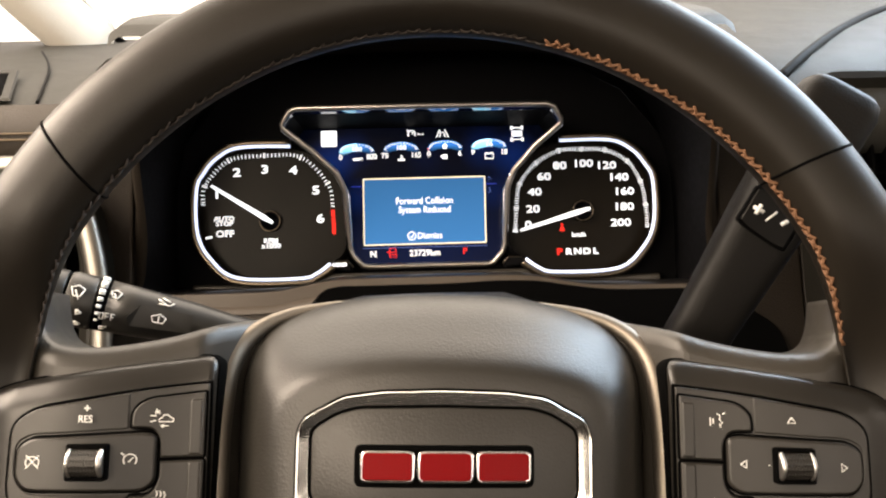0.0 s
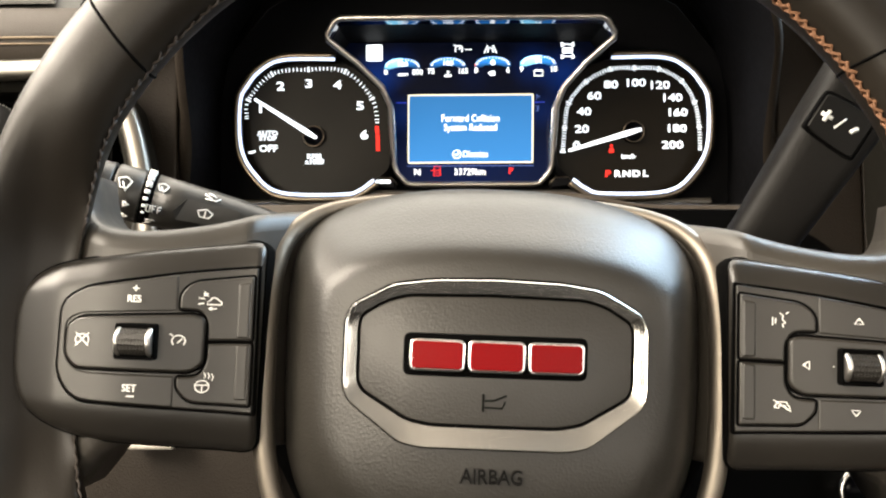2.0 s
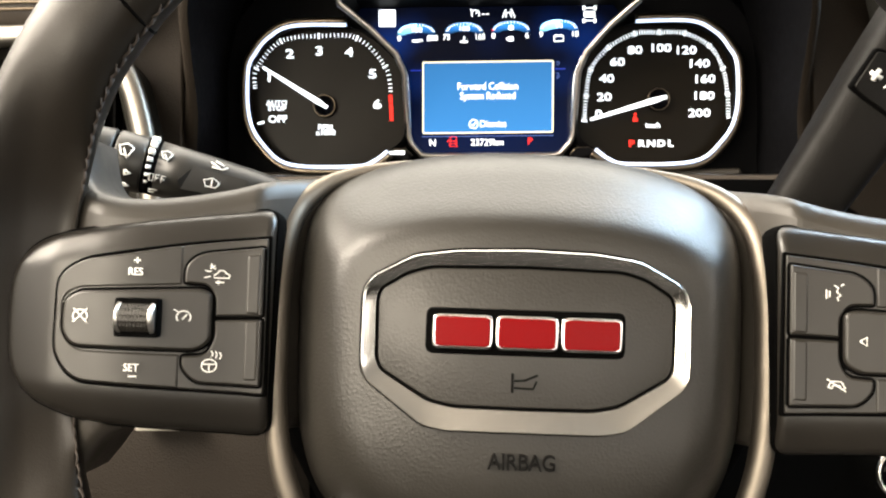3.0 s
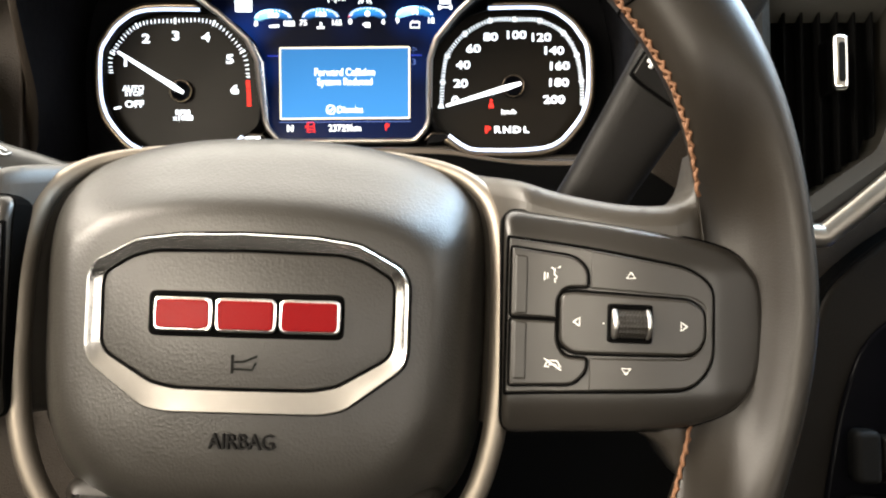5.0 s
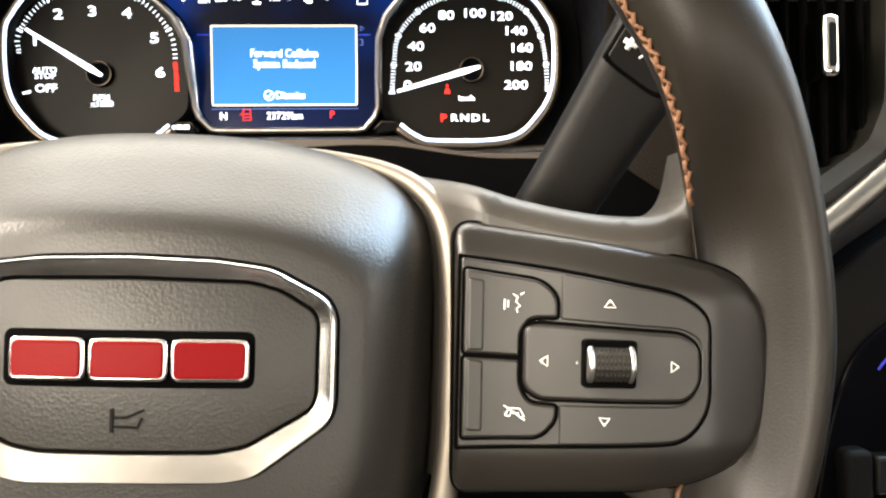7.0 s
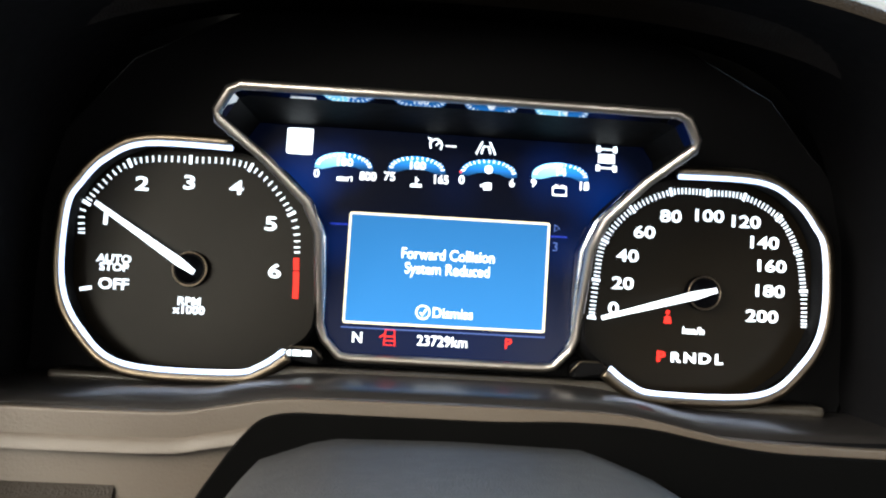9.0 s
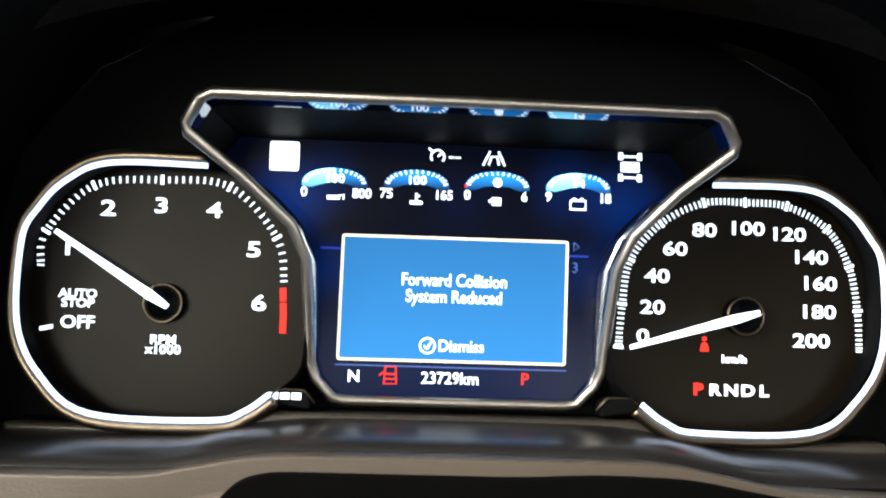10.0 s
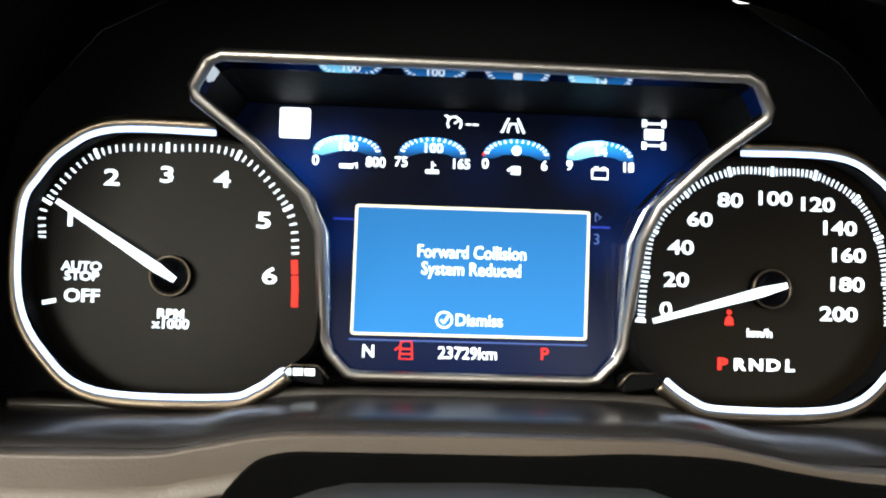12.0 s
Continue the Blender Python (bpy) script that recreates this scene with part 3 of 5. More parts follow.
def mode_knob():
    k = thing("mode_knob", FG @ pose(0.4055, 0.2325, -0.058), "round chrome control knob with a lit blue ring", "knob")

    def lathe(rs):
        bm = bmesh.new()
        loft(bm, [[(r * math.cos(2 * math.pi * i / 48), y, r * math.sin(2 * math.pi * i / 48)) for i in range(48)] for r, y in rs], cap=(False, True))
        return bm

    bm = bmesh.new()
    ring = [math.radians(a) for a in range(-5, 246, 5)]
    loft(bm, [[(r * math.cos(a), y, r * math.sin(a)) for a in ring] for r, y in ((0.0275, 0.0), (0.0268, -0.002), (0.0222, -0.002), (0.0215, 0.0))], closed=False)
    glow = part("light_ring", bm, BLUERING, k, "glowing blue ring")
    bm = bmesh.new()
    loft(bm, [[(r * math.cos(a), y, r * math.sin(a)) for a in ring[3:-3]] for r, y in ((0.0258, -0.0019), (0.0256, -0.0026), (0.0238, -0.0026), (0.0236, -0.0019))], closed=False)
    part("ring_core", bm, CYANRING, glow, "bright cyan core of the ring")
    part("bezel", lathe([(0.0205, 0.0), (0.0205, -0.012), (0.0190, -0.0145), (0.0165, -0.0145), (0.0160, -0.012), (0.012, -0.012)]), BRIGHT, k, "knurled bright chrome bezel")
    part("cap", lathe([(0.0158, -0.011), (0.0150, -0.0135), (0.001, -0.0135)]), GLOSS, k)
    for i in range(40):
        a = 2 * math.pi * i / 40
        bm = bmesh.new()
        box(bm, -0.0006, 0.0006, -0.0115, -0.002, 0.0203, 0.0211)
        bm.transform(Matrix.Rotation(a, 4, "Y"))
        part("knurl", bm, BRIGHT, k)


mode_knob()


def switch_bank():
    first = thing("toggle_switch", FG @ pose(0.3585, 0.2325, -0.115), "black rocker switch with an amber light bar", "switch", "switches under the knob")
    part("key", slab(rounded(rect(-0.0128, 0.0128, -0.0035, 0.019), 0.003), -0.010, 0.001, 0.003), SWITCH, first)
    part("apron", slab(rounded(rect(-0.0130, 0.0130, -0.0110, -0.0085), 0.0010), -0.012, 0.001, 0.0008), CHROME, first)
    part("light_bar", slab(rounded(rect(-0.0058, 0.0058, -0.0100, -0.0062), 0.0008), -0.0128, -0.0115, 0.0004), AMBER, first, "lit amber bar")
    flat("legend", [stroke([(-0.004, 0.0045), (-0.001, 0.009), (0.004, 0.0045)], 0.0008), rect(-0.004, 0.004, 0.0055, 0.0062)], -0.0102, DIMLEGEND, first)
    for n in range(1, 4):
        copy_thing(first, FG @ pose(0.3585 + 0.0292 * n, 0.2325, -0.115))
    s = thing("switch_bank_frame", FG, "black frame round the row of switches", "trim")
    part("frame_end", slab(rounded(rect(0.328, 0.345, -0.126, -0.092), 0.006), 0.222, 0.234, 0.004), BLACK, s)
    part("lower_lip", slab(rounded(rect(0.326, 0.47, -0.139, -0.134), 0.002), 0.222, 0.234, 0.002), BLACK, s)
    for n in range(2):
        flat("small_icon", [disc(0.366 + 0.021 * n, -0.0905, 0.0022, 10), stroke([(0.366 + 0.021 * n, -0.0905), (0.370 + 0.021 * n, -0.094)], 0.0016)], 0.2318, DIMLEGEND, s)


switch_bank()


def start_button():
    s = thing("start_button", FG @ pose(0.2475, 0.2620, -0.1055), "round start button with a chrome ring and green light", "button")

    def lathe(rs, cap):
        bm = bmesh.new()
        loft(bm, [[(r * math.cos(2 * math.pi * i / 40), y, r * math.sin(2 * math.pi * i / 40)) for i in range(40)] for r, y in rs], cap=(False, cap))
        return bm

    part("ring", lathe([(0.0172, 0.002), (0.0168, -0.030), (0.0158, -0.033), (0.0142, -0.033), (0.0134, -0.030)], False), CHROME, s, "chrome ring")
    part("cap", lathe([(0.0134, -0.030), (0.012, -0.032), (0.001, -0.0325)], True), GLOSS, s)
    part("light", slab(rounded(rect(-0.0085, 0.0015, -0.0085, -0.0048), 0.0016), -0.0335, -0.032, 0.0004), GREEN, s, "small green light")


start_button()


# ---- steering column, stalk and gear lever ----
def column():
    c = thing("steering_column", FG, "dark grey plastic steering column shroud", "steering column")
    secs = []
    for y, w, top, low in ((0.262, 0.092, 0.0805, -0.11), (0.22, 0.090, 0.0790, -0.105), (0.14, 0.082, 0.068, -0.095), (0.085, 0.072, 0.056, -0.08), (0.075, 0.066, 0.050, -0.074)):
        half = [(0, top), (w * 0.55, top - 0.001), (w * 0.85, top - 0.011), (w, top - 0.034), (w, low + 0.03), (w * 0.8, low), (0, low)]
        secs.append([(x, y, z) for x, z in round_about(mirrored(half), 0, 0, 64)])
    bm = bmesh.new()
    loft(bm, secs, cap=(False, True))
    part("shroud", bm, SHROUD, c)
    bm = bmesh.new()
    loft(bm, [[(0.036 * math.cos(2 * math.pi * i / 32), y, 0.036 * math.sin(2 * math.pi * i / 32)) for i in range(32)] for y in (0.08, 0.045)], cap=(True, True))
    part("hub_sleeve", bm, GAP, c)


SHROUD = mat("column_plastic", (0.0085, 0.0087, 0.0098), 0.55, vary=0.15, grain=0.0001, grain_scale=1100, cell=True)
column()


STALK = mat("stalk_plastic", (0.017, 0.0158, 0.0135), 0.38, vary=0.15, grain=0.00005, grain_scale=1600)


def wiper_stalk():
    s = thing("wiper_stalk", FG, "black wiper stalk with white symbols", "stalk")
    A, B = Vector((-0.070, 0.118, 0.0435)), Vector((-0.192, 0.083, 0.0730))
    axis = (B - A).normalized()
    deep = Vector((0, -1, 0))
    deep = (deep - axis * deep.dot(axis)).normalized()
    up = axis.cross(deep)
    if up.z < 0:
        up = -up
    L = (B - A).length

    def body(stations, n=28):
        bm = bmesh.new()
        rings = []
        for u, ru, rd in stations:
            c = A + axis * u * L
            rings.append([c + up * ru * math.sin(q) + deep * rd * math.cos(q) for q in [2 * math.pi * k / n for k in range(n)]])
        loft(bm, rings, cap=(True, True))
        return bm

    part("arm", body([(0, 0.008, 0.008), (0.30, 0.0088, 0.0088), (0.45, 0.0108, 0.0102), (0.66, 0.0124, 0.0114), (0.765, 0.0129, 0.0118)]), STALK, s)
    part("scale_band", body([(0.766, 0.0128, 0.0117), (0.808, 0.0130, 0.0119)]), GAP, s, "black band under the white bars")
    part("turning_ring", body([(0.809, 0.0128, 0.0118), (0.815, 0.0134, 0.0124), (0.905, 0.0134, 0.0124), (0.911, 0.0129, 0.0119)]), STALK, s)
    part("end_gap", body([(0.910, 0.0118, 0.0110), (0.922, 0.0118, 0.0110)]), GAP, s)
    part("end_cap", body([(0.921, 0.0128, 0.0118), (0.926, 0.0133, 0.0123), (1.00, 0.0128, 0.0118), (1.03, 0.0112, 0.0104), (1.045, 0.007, 0.007)]), STALK, s)

    def at(u, v, lift=0.0004):
        """A point on the face of the stalk: u along it, v round it (degrees up from the front)."""
        q = math.radians(v)
        r = 0.0132 if u > 0.765 else 0.0108 + 0.0021 * min(1, max(0, (u - 0.45) / 0.315))
        return A + axis * u * L + up * (r + lift) * math.sin(q) + deep * (r * 0.935 + lift) * math.cos(q)

    def mark(name, lines, w=0.0008):
        bm = bmesh.new()
        for ln in lines:
            tube([tuple(at(*p)) for p in ln], w / 2, n=5, bm=bm)
        part(name, bm, LEGEND, s)

    # a band of white bars that grow, the wiper fans, the arrow heads and the off mark
    for k in range(7):
        v = (66, 46, 27, 11, -4, -19, -34)[k]
        wd = 0.017 - 0.0016 * k
        mark("bar", [[(0.789 - wd * 0.75, v), (0.789 + wd * 0.75, v)]], (0.0030, 0.0034, 0.0030, 0.0022, 0.0018, 0.0015, 0.0012)[k])

    def fan(u, v, k=1.0):
        mark("wiper_symbol", [[(u - 0.021 * k, v + 9 * k), (u, v + 15 * k), (u + 0.021 * k, v + 9 * k), (u + 0.010 * k, v - 6 * k), (u - 0.010 * k, v - 6 * k), (u - 0.021 * k, v + 9 * k)], [(u - 0.008 * k, v - 11 * k), (u + 0.007 * k, v + 5 * k)]], 0.0007)

    fan(0.872, 14, 1.15)
    fan(0.740, 26, 0.9)
    mark("end_symbol", [[(0.985 + 0.012 * math.cos(a), 28 + 6 * math.sin(a)) for a in [math.pi * i / 5 for i in range(11)]], [(0.979, 25), (0.991, 31)]], 0.0009)
    for v in (-20, -50):
        mark("arrow_head", [[(0.860, v), (0.842, v - 5), (0.860, v - 10), (0.860, v)]], 0.0012)
    mark("spray_symbol", [[(0.545, 44), (0.575, 52)], [(0.560, 36), (0.590, 44)], [(0.53, 42), (0.545, 32), (0.585, 32)]], 0.0007)
    for i, u in enumerate((0.772, 0.752, 0.732)):
        b, h = -22, 7
        mark("word_off_letter", [[(u + 0.006, b - h), (u + 0.006, b + h), (u - 0.006, b + h), (u - 0.006, b - h), (u + 0.006, b - h)]] if i == 0 else [[(u + 0.006, b - h), (u + 0.006, b + h), (u - 0.006, b + h)], [(u + 0.006, b), (u - 0.004, b)]], 0.0006)
    mark("small_bar", [[(0.775, -50), (0.745, -50)], [(0.775, -58), (0.755, -58)]], 0.0007)
    # push button in the arm
    bm = bmesh.new()
    for fr, m in ((0.0, 0),):
        pts = [(0.45, 20), (0.45, -26), (0.67, -32), (0.685, -14), (0.645, 18)]
        c = [tuple(at(u, v, 0.0012)) for u, v in pts]
        b = [tuple(at(u, v, -0.002)) for u, v in pts]
        loft(bm, [b, c], cap=(True, True), smooth=False)
    part("push_button", bm, STALK, s)
    mark("button_symbol", [[(0.545, -2), (0.57, 6), (0.60, -2), (0.59, -14), (0.555, -14), (0.545, -2)], [(0.572, -14), (0.572, 2)]], 0.0007)


wiper_stalk()


def gear_lever():
    g = thing("gear_lever", FG, "black column gear lever with a plus and minus rocker", "gear lever")
    A, B = Vector((0.1259, 0.140, 0.012)), Vector((0.2226, 0.098, 0.172))
    axis = (B - A).normalized()
    deep = Vector((0, -1, 0.0))
    deep = (deep - axis * deep.dot(axis)).normalized()
    side = axis.cross(deep)
    L = (B - A).length
    rings = []
    for u, w, t in ((0, 0.0165, 0.012), (0.25, 0.0170, 0.013), (0.42, 0.0182, 0.0155), (0.6, 0.0200, 0.017), (0.95, 0.0215, 0.017), (0.985, 0.0200, 0.0155), (1.0, 0.017, 0.013)):
        c = A + axis * u * L
        ring = rounded([(-w, -t), (w, -t), (w, t), (-w, t)], 0.010, 5)
        rings.append([c + side * a + deep * b for a, b in ring])
    bm = bmesh.new()
    loft(bm, rings, cap=(True, True))
    part("lever", bm, LEVER, g)

    def on(u, a, b):
        return A + axis * u * L + side * a + deep * b

    s = 1 if side.x > 0 else -1

    def pad(name, outline, lo, hi, material):
        bm = bmesh.new()
        loft(bm, [[on(u, a, lo) for u, a in outline], [on(u, a, hi - 0.001) for u, a in outline], [on(u * 0.96 + 0.04 * 0.542, (a + 0.0042 * s) * 0.93 - 0.0042 * s, hi) for u, a in outline]], cap=(True, True))
        return part(name, bm, material, g)

    oval = rounded([(0.527, -0.0178), (0.513, 0.0122), (0.650, 0.0122), (0.650, -0.0178)], 0.012, 7)
    pad("rocker_gap", [(u, a * s) for u, a in oval], 0.010, 0.0176, GAP)
    oval = rounded([(0.534, -0.0166), (0.521, 0.0110), (0.643, 0.0110), (0.643, -0.0166)], 0.0108, 7)
    pad("rocker", [(u, a * s) for u, a in oval], 0.012, 0.0184, SWITCH)

    def bar(name, u0, a0, u1, a1, w=0.0011):
        part(name, tube([tuple(on(u0, a0 * s, 0.0185)), tuple(on(u1, a1 * s, 0.0185))], w, n=6), LEGEND, g)

    bar("plus_mark", 0.586, -0.0140, 0.586, -0.0080)
    bar("plus_mark", 0.571, -0.0110, 0.601, -0.0110)
    bar("middle_mark", 0.568, -0.0048, 0.603, -0.0020, 0.0005)
    bar("minus_mark", 0.578, 0.0030, 0.596, 0.0052)


LEVER = mat("lever_plastic", (0.0052, 0.0046, 0.0040), 0.5, vary=0.2, grain=0.0001, grain_scale=1000, cell=True, spec=0.14)
gear_lever()


# ---- the instrument cluster ----
RING_HALF = mm([(109, 58.8), (150, 58.5), (168, 50), (178, 38.5), (184, 25), (183.5, -10), (172.5, -31.5), (152, -46.2), (103, -47.8), (89, -44), (78.5, -36.5)])
DIAL_CLOSE = mm([(66, -28), (64, 10), (70, 34), (88, 52)])


def cluster():
    c = thing("instrument_cluster", FD, "lit instrument cluster with two dials and a display", "instrument cluster")
    back = mirrored(mm([(0, 145), (60, 144), (115, 136), (168, 108), (204, 64), (213, 15), (213, -42), (205, -68), (120, -68), (0, -68)]))
    part("back_panel", slab(back, 0.011, 0.016, 0.001), HOOD, c)
    # brown-lit lower bezel strip
    part("lower_bezel", slab(rounded(mm([(-190, -55.5), (190, -57), (190, -51), (100, -52.5), (78, -44), (56, -44.5), (-56, -44.5), (-78, -44), (-100, -52.5), (-190, -51)]), 0.003), -0.012, 0.012, 0.002), TRIMDARK, c, "dark lower bezel strip")

    def dial(sgn, name, label):
        path = spline([(sgn * x, z) for x, z in RING_HALF], 6)
        closed = [(sgn * x, z) for x, z in (RING_HALF + DIAL_CLOSE)]
        closed = rounded(closed, 0.008, 3)
        face = inset(closed, -0.003)
        d = part(name, slab(face, 0.0, 0.004, 0.0005), DIAL, c, label)
        bm = bmesh.new()
        loft(bm, [[(x, -0.0165, z) for x, z in closed], [(x, -0.013, z) for x, z in inset(closed, -0.0005)], [(x, 0.0005, z) for x, z in inset(closed, -0.0028)]])
        part("dial_wall", bm, HOOD, d)
        outer = [(x, -0.0155, z) for x, z in offset_path(path, 0.0034 * -sgn)]
        part("metal_bezel", tube(outer, 0.0028, 0.0026, n=10), BRONZE, d, "warm satin metal bezel")
        bm = tube([(x, -0.0185, z) for x, z in path], 0.0012, 0.0011, n=8)
        part("light_ring", bm, RING_LIT, d, "white lit ring")
        return d

    def offset_path(path, k):
        P = [Vector(p) for p in path]
        out = []
        for i, p in enumerate(P):
            t = (P[min(i + 1, len(P) - 1)] - P[max(i - 1, 0)]).normalized()
            out.append(tuple(p + Vector((-t.y, t.x)) * -k))
        return out

    def ticks(d, majors, counts, material, skip=(), long=0.0044, short=0.0030, wide=0.0014, thin=0.0007):
        """Marks along the dial's edge: majors are the numbered places, counts the steps between them."""
        per = 24
        line = [Vector(p) for p in spline(majors, per)]
        major_marks, minor_marks = [], []
        for i, steps in enumerate(counts):
            for k in range(steps):
                u = (i + k / steps) * per
                a = int(u)
                p = line[a].lerp(line[min(a + 1, len(line) - 1)], u - a)
                t = (line[min(a + 1, len(line) - 1)] - line[max(a - 1, 0)]).normalized()
                nrm = Vector((t.y, -t.x))
                big = k == 0 and i not in skip
                ln, w = (long, wide) if big else (short, thin)
                p = p - nrm * ln * 0.55
                q = p + nrm * ln
                s = t * w / 2
                (major_marks if big else minor_marks).append([tuple(p - s), tuple(p + s), tuple(q + s), tuple(q - s)])
        for o in minor_marks:
            flat("minor_mark", [o], -0.0004, material, d)
        for o in major_marks:
            flat("major_mark", [o], -0.0005, material, d)

    left = dial(-1, "rev_counter", "dark rev counter dial with white figures")
    L = mm([(-183.3, 15.2), (-182, 30), (-162.6, 51), (-133, 54.6), (-103.2, 52.6), (-81.5, 30.6), (-77.3, 9.6)])
    ticks(left, L, (5, 10, 10, 10, 10, 7), W_LIT, skip=(0,))
    flat("red_line", [stroke(mm([(-77.6, 8.6), (-77.2, 2.6)]), 0.0028), stroke(mm([(-77.2, 1.9), (-76.9, -3), (-76.8, -11.5)]), 0.0028)], -0.0005, R_LIT, left, label="red zone bar")
    flat("off_mark", [stroke(mm([(-182, -12.6), (-176.5, -11.4)]), 0.0017)], -0.0005, W_LIT, left)
    for s, x, z in (("1", -172.3, 23), ("2", -155.9, 41.0), ("3", -132.8, 43), ("4", -109.4, 41.8), ("5", -91.2, 24.8), ("6", -87.9, 1.2)):
        letters("figure_" + s, s, 0.0096, x * 0.001, z * 0.001, -0.0005, W_LIT, left, wide=1.45, bold=0.00014)
    letters("word_auto", "AUTO", 0.0053, -0.1666, 0.0031, -0.0005, W_LIT, left, wide=1.12, bold=0.0001)
    letters("word_stop", "STOP", 0.0053, -0.1664, -0.0010, -0.0005, W_LIT, left, wide=1.12, bold=0.0001)
    letters("word_off", "OFF", 0.0076, -0.1660, -0.0094, -0.0005, W_LIT, left, wide=1.12, bold=0.00012)
    letters("word_rpm", "RPM", 0.0056, -0.1287, -0.0160, -0.0005, W_LIT, left, wide=1.1, bold=0.0001)
    letters("word_factor", "x1000", 0.0056, -0.1285, -0.0202, -0.0005, W_LIT, left, wide=1.1, bold=0.0001)

    right = dial(1, "speedometer", "dark speedometer dial with white figures")
    R = mm([(73, -13), (74.5, 6.3), (78, 26.4), (91.8, 43.3), (111.5, 53.4), (130.6, 54.2), (150, 53.2), (168.5, 43.5), (178.8, 26.5), (182.5, 6.5), (183.3, -13), (183.3, -15)])
    ticks(right, R[:-1], (10,) * 10, W_LIT)
    for s, x, z in (("0", 83.9, -8.0), ("20", 88.2, 5), ("40", 90.2, 19.2), ("60", 98.3, 31.8), ("80", 111.8, 40.8), ("100", 131.2, 42.2), ("120", 150.5, 40.2), ("140", 160.6, 30.0), ("160", 164.8, 18.1), ("180", 164.2, 5.2), ("200", 161.2, -8.0)):
        letters("figure_" + s, s, 0.0086, x * 0.001, z * 0.001, -0.0005, W_LIT, right, wide=1.34, bold=0.00012)
    for s, x in (("R", 116.8), ("N", 124.3), ("D", 132.0), ("L", 139.3)):
        letters("gear_" + s.lower(), s, 0.0070, x * 0.001, -0.0311, -0.0005, W_LIT, right, wide=1.25, bold=0.0002)
    letters("gear_p", "P", 0.0070, 0.1092, -0.0310, -0.0005, R_LIT, right, wide=1.25, bold=0.0003)
    letters("word_speed", "km/h", 0.0050, 0.1257, -0.0171, -0.0005, W_LIT, right, wide=1.15, bold=0.0001)
    flat("belt_lamp", [disc(0.112, -0.0082, 0.0011, 10), mm([(110, -13.8), (114, -13.8), (113.5, -10.6), (112, -9.6), (110.5, -10.6)])], -0.0005, R_LIT, right, label="red seat belt lamp")

    def needle(parent, hub, tip, tail):
        h, t = Vector(hub), Vector(tip)
        a = (t - h).normalized()
        s = Vector((-a.y, a.x))
        e = Vector(hub) - a * tail
        out = [tuple(e + s * 0.0012), tuple(e - s * 0.0012), tuple(h + a * 0.006 - s * 0.0021), tuple(t - s * 0.0010), tuple(t + s * 0.0010), tuple(h + a * 0.006 + s * 0.0021)]
        part("needle", slab(out, -0.0075, -0.0062, 0.0004), W_LIT, parent, "white lit needle")
        bm = bmesh.new()
        loft(bm, [[(hub[0] + r * math.cos(2 * math.pi * i / 32), y, hub[1] + r * math.sin(2 * math.pi * i / 32)) for i in range(32)] for r, y in ((0.0088, 0.0), (0.0084, -0.0045), (0.0078, -0.0056), (0.0066, -0.0058), (0.0060, -0.0050), (0.001, -0.0050))], cap=(False, True))
        part("hub", bm, GLOSS, parent, "glossy black needle hub")
        part("hub_ring", tube([(hub[0] + 0.0081 * math.cos(2 * math.pi * i / 40), -0.0052, hub[1] + 0.0081 * math.sin(2 * math.pi * i / 40)) for i in range(40)], 0.0005, n=6, closed=True), BRONZE, parent)

    needle(left, (-0.1285, 0.0002), (-0.1755, 0.0300), 0.003)
    needle(right, (0.1290, 0.0025), (0.0765, -0.0128), 0.006)

    # metal tabs between the dials and the display; the left one carries a small white mark
    for sgn in (-1, 1):
        tab = [(sgn * x, z) for x, z in mm([(62, -36.5), (66, -34.2), (75, -34.0), (80, -37.0), (76, -41), (62, -43)])]
        part("bezel_tab", slab(rounded(tab, 0.0015), -0.0135, 0.0, 0.0012), HOOD, c)
        rim_line = [(x, -0.0139, z) for x, z in [(sgn * x * 0.001, z * 0.001) for x, z in ((60, -40), (65, -34.6), (75.4, -34.4), (79.5, -38))]]
        part("tab_edge", tube(rim_line, 0.0005, n=6), BRONZE, c, "thin warm metal edge")
    flat("white_mark", [rect(-0.0795 + 0.0048 * k, -0.0755 + 0.0048 * k, -0.0388, -0.0360) for k in range(3)], -0.0137, W_LIT, c, label="small white bars")


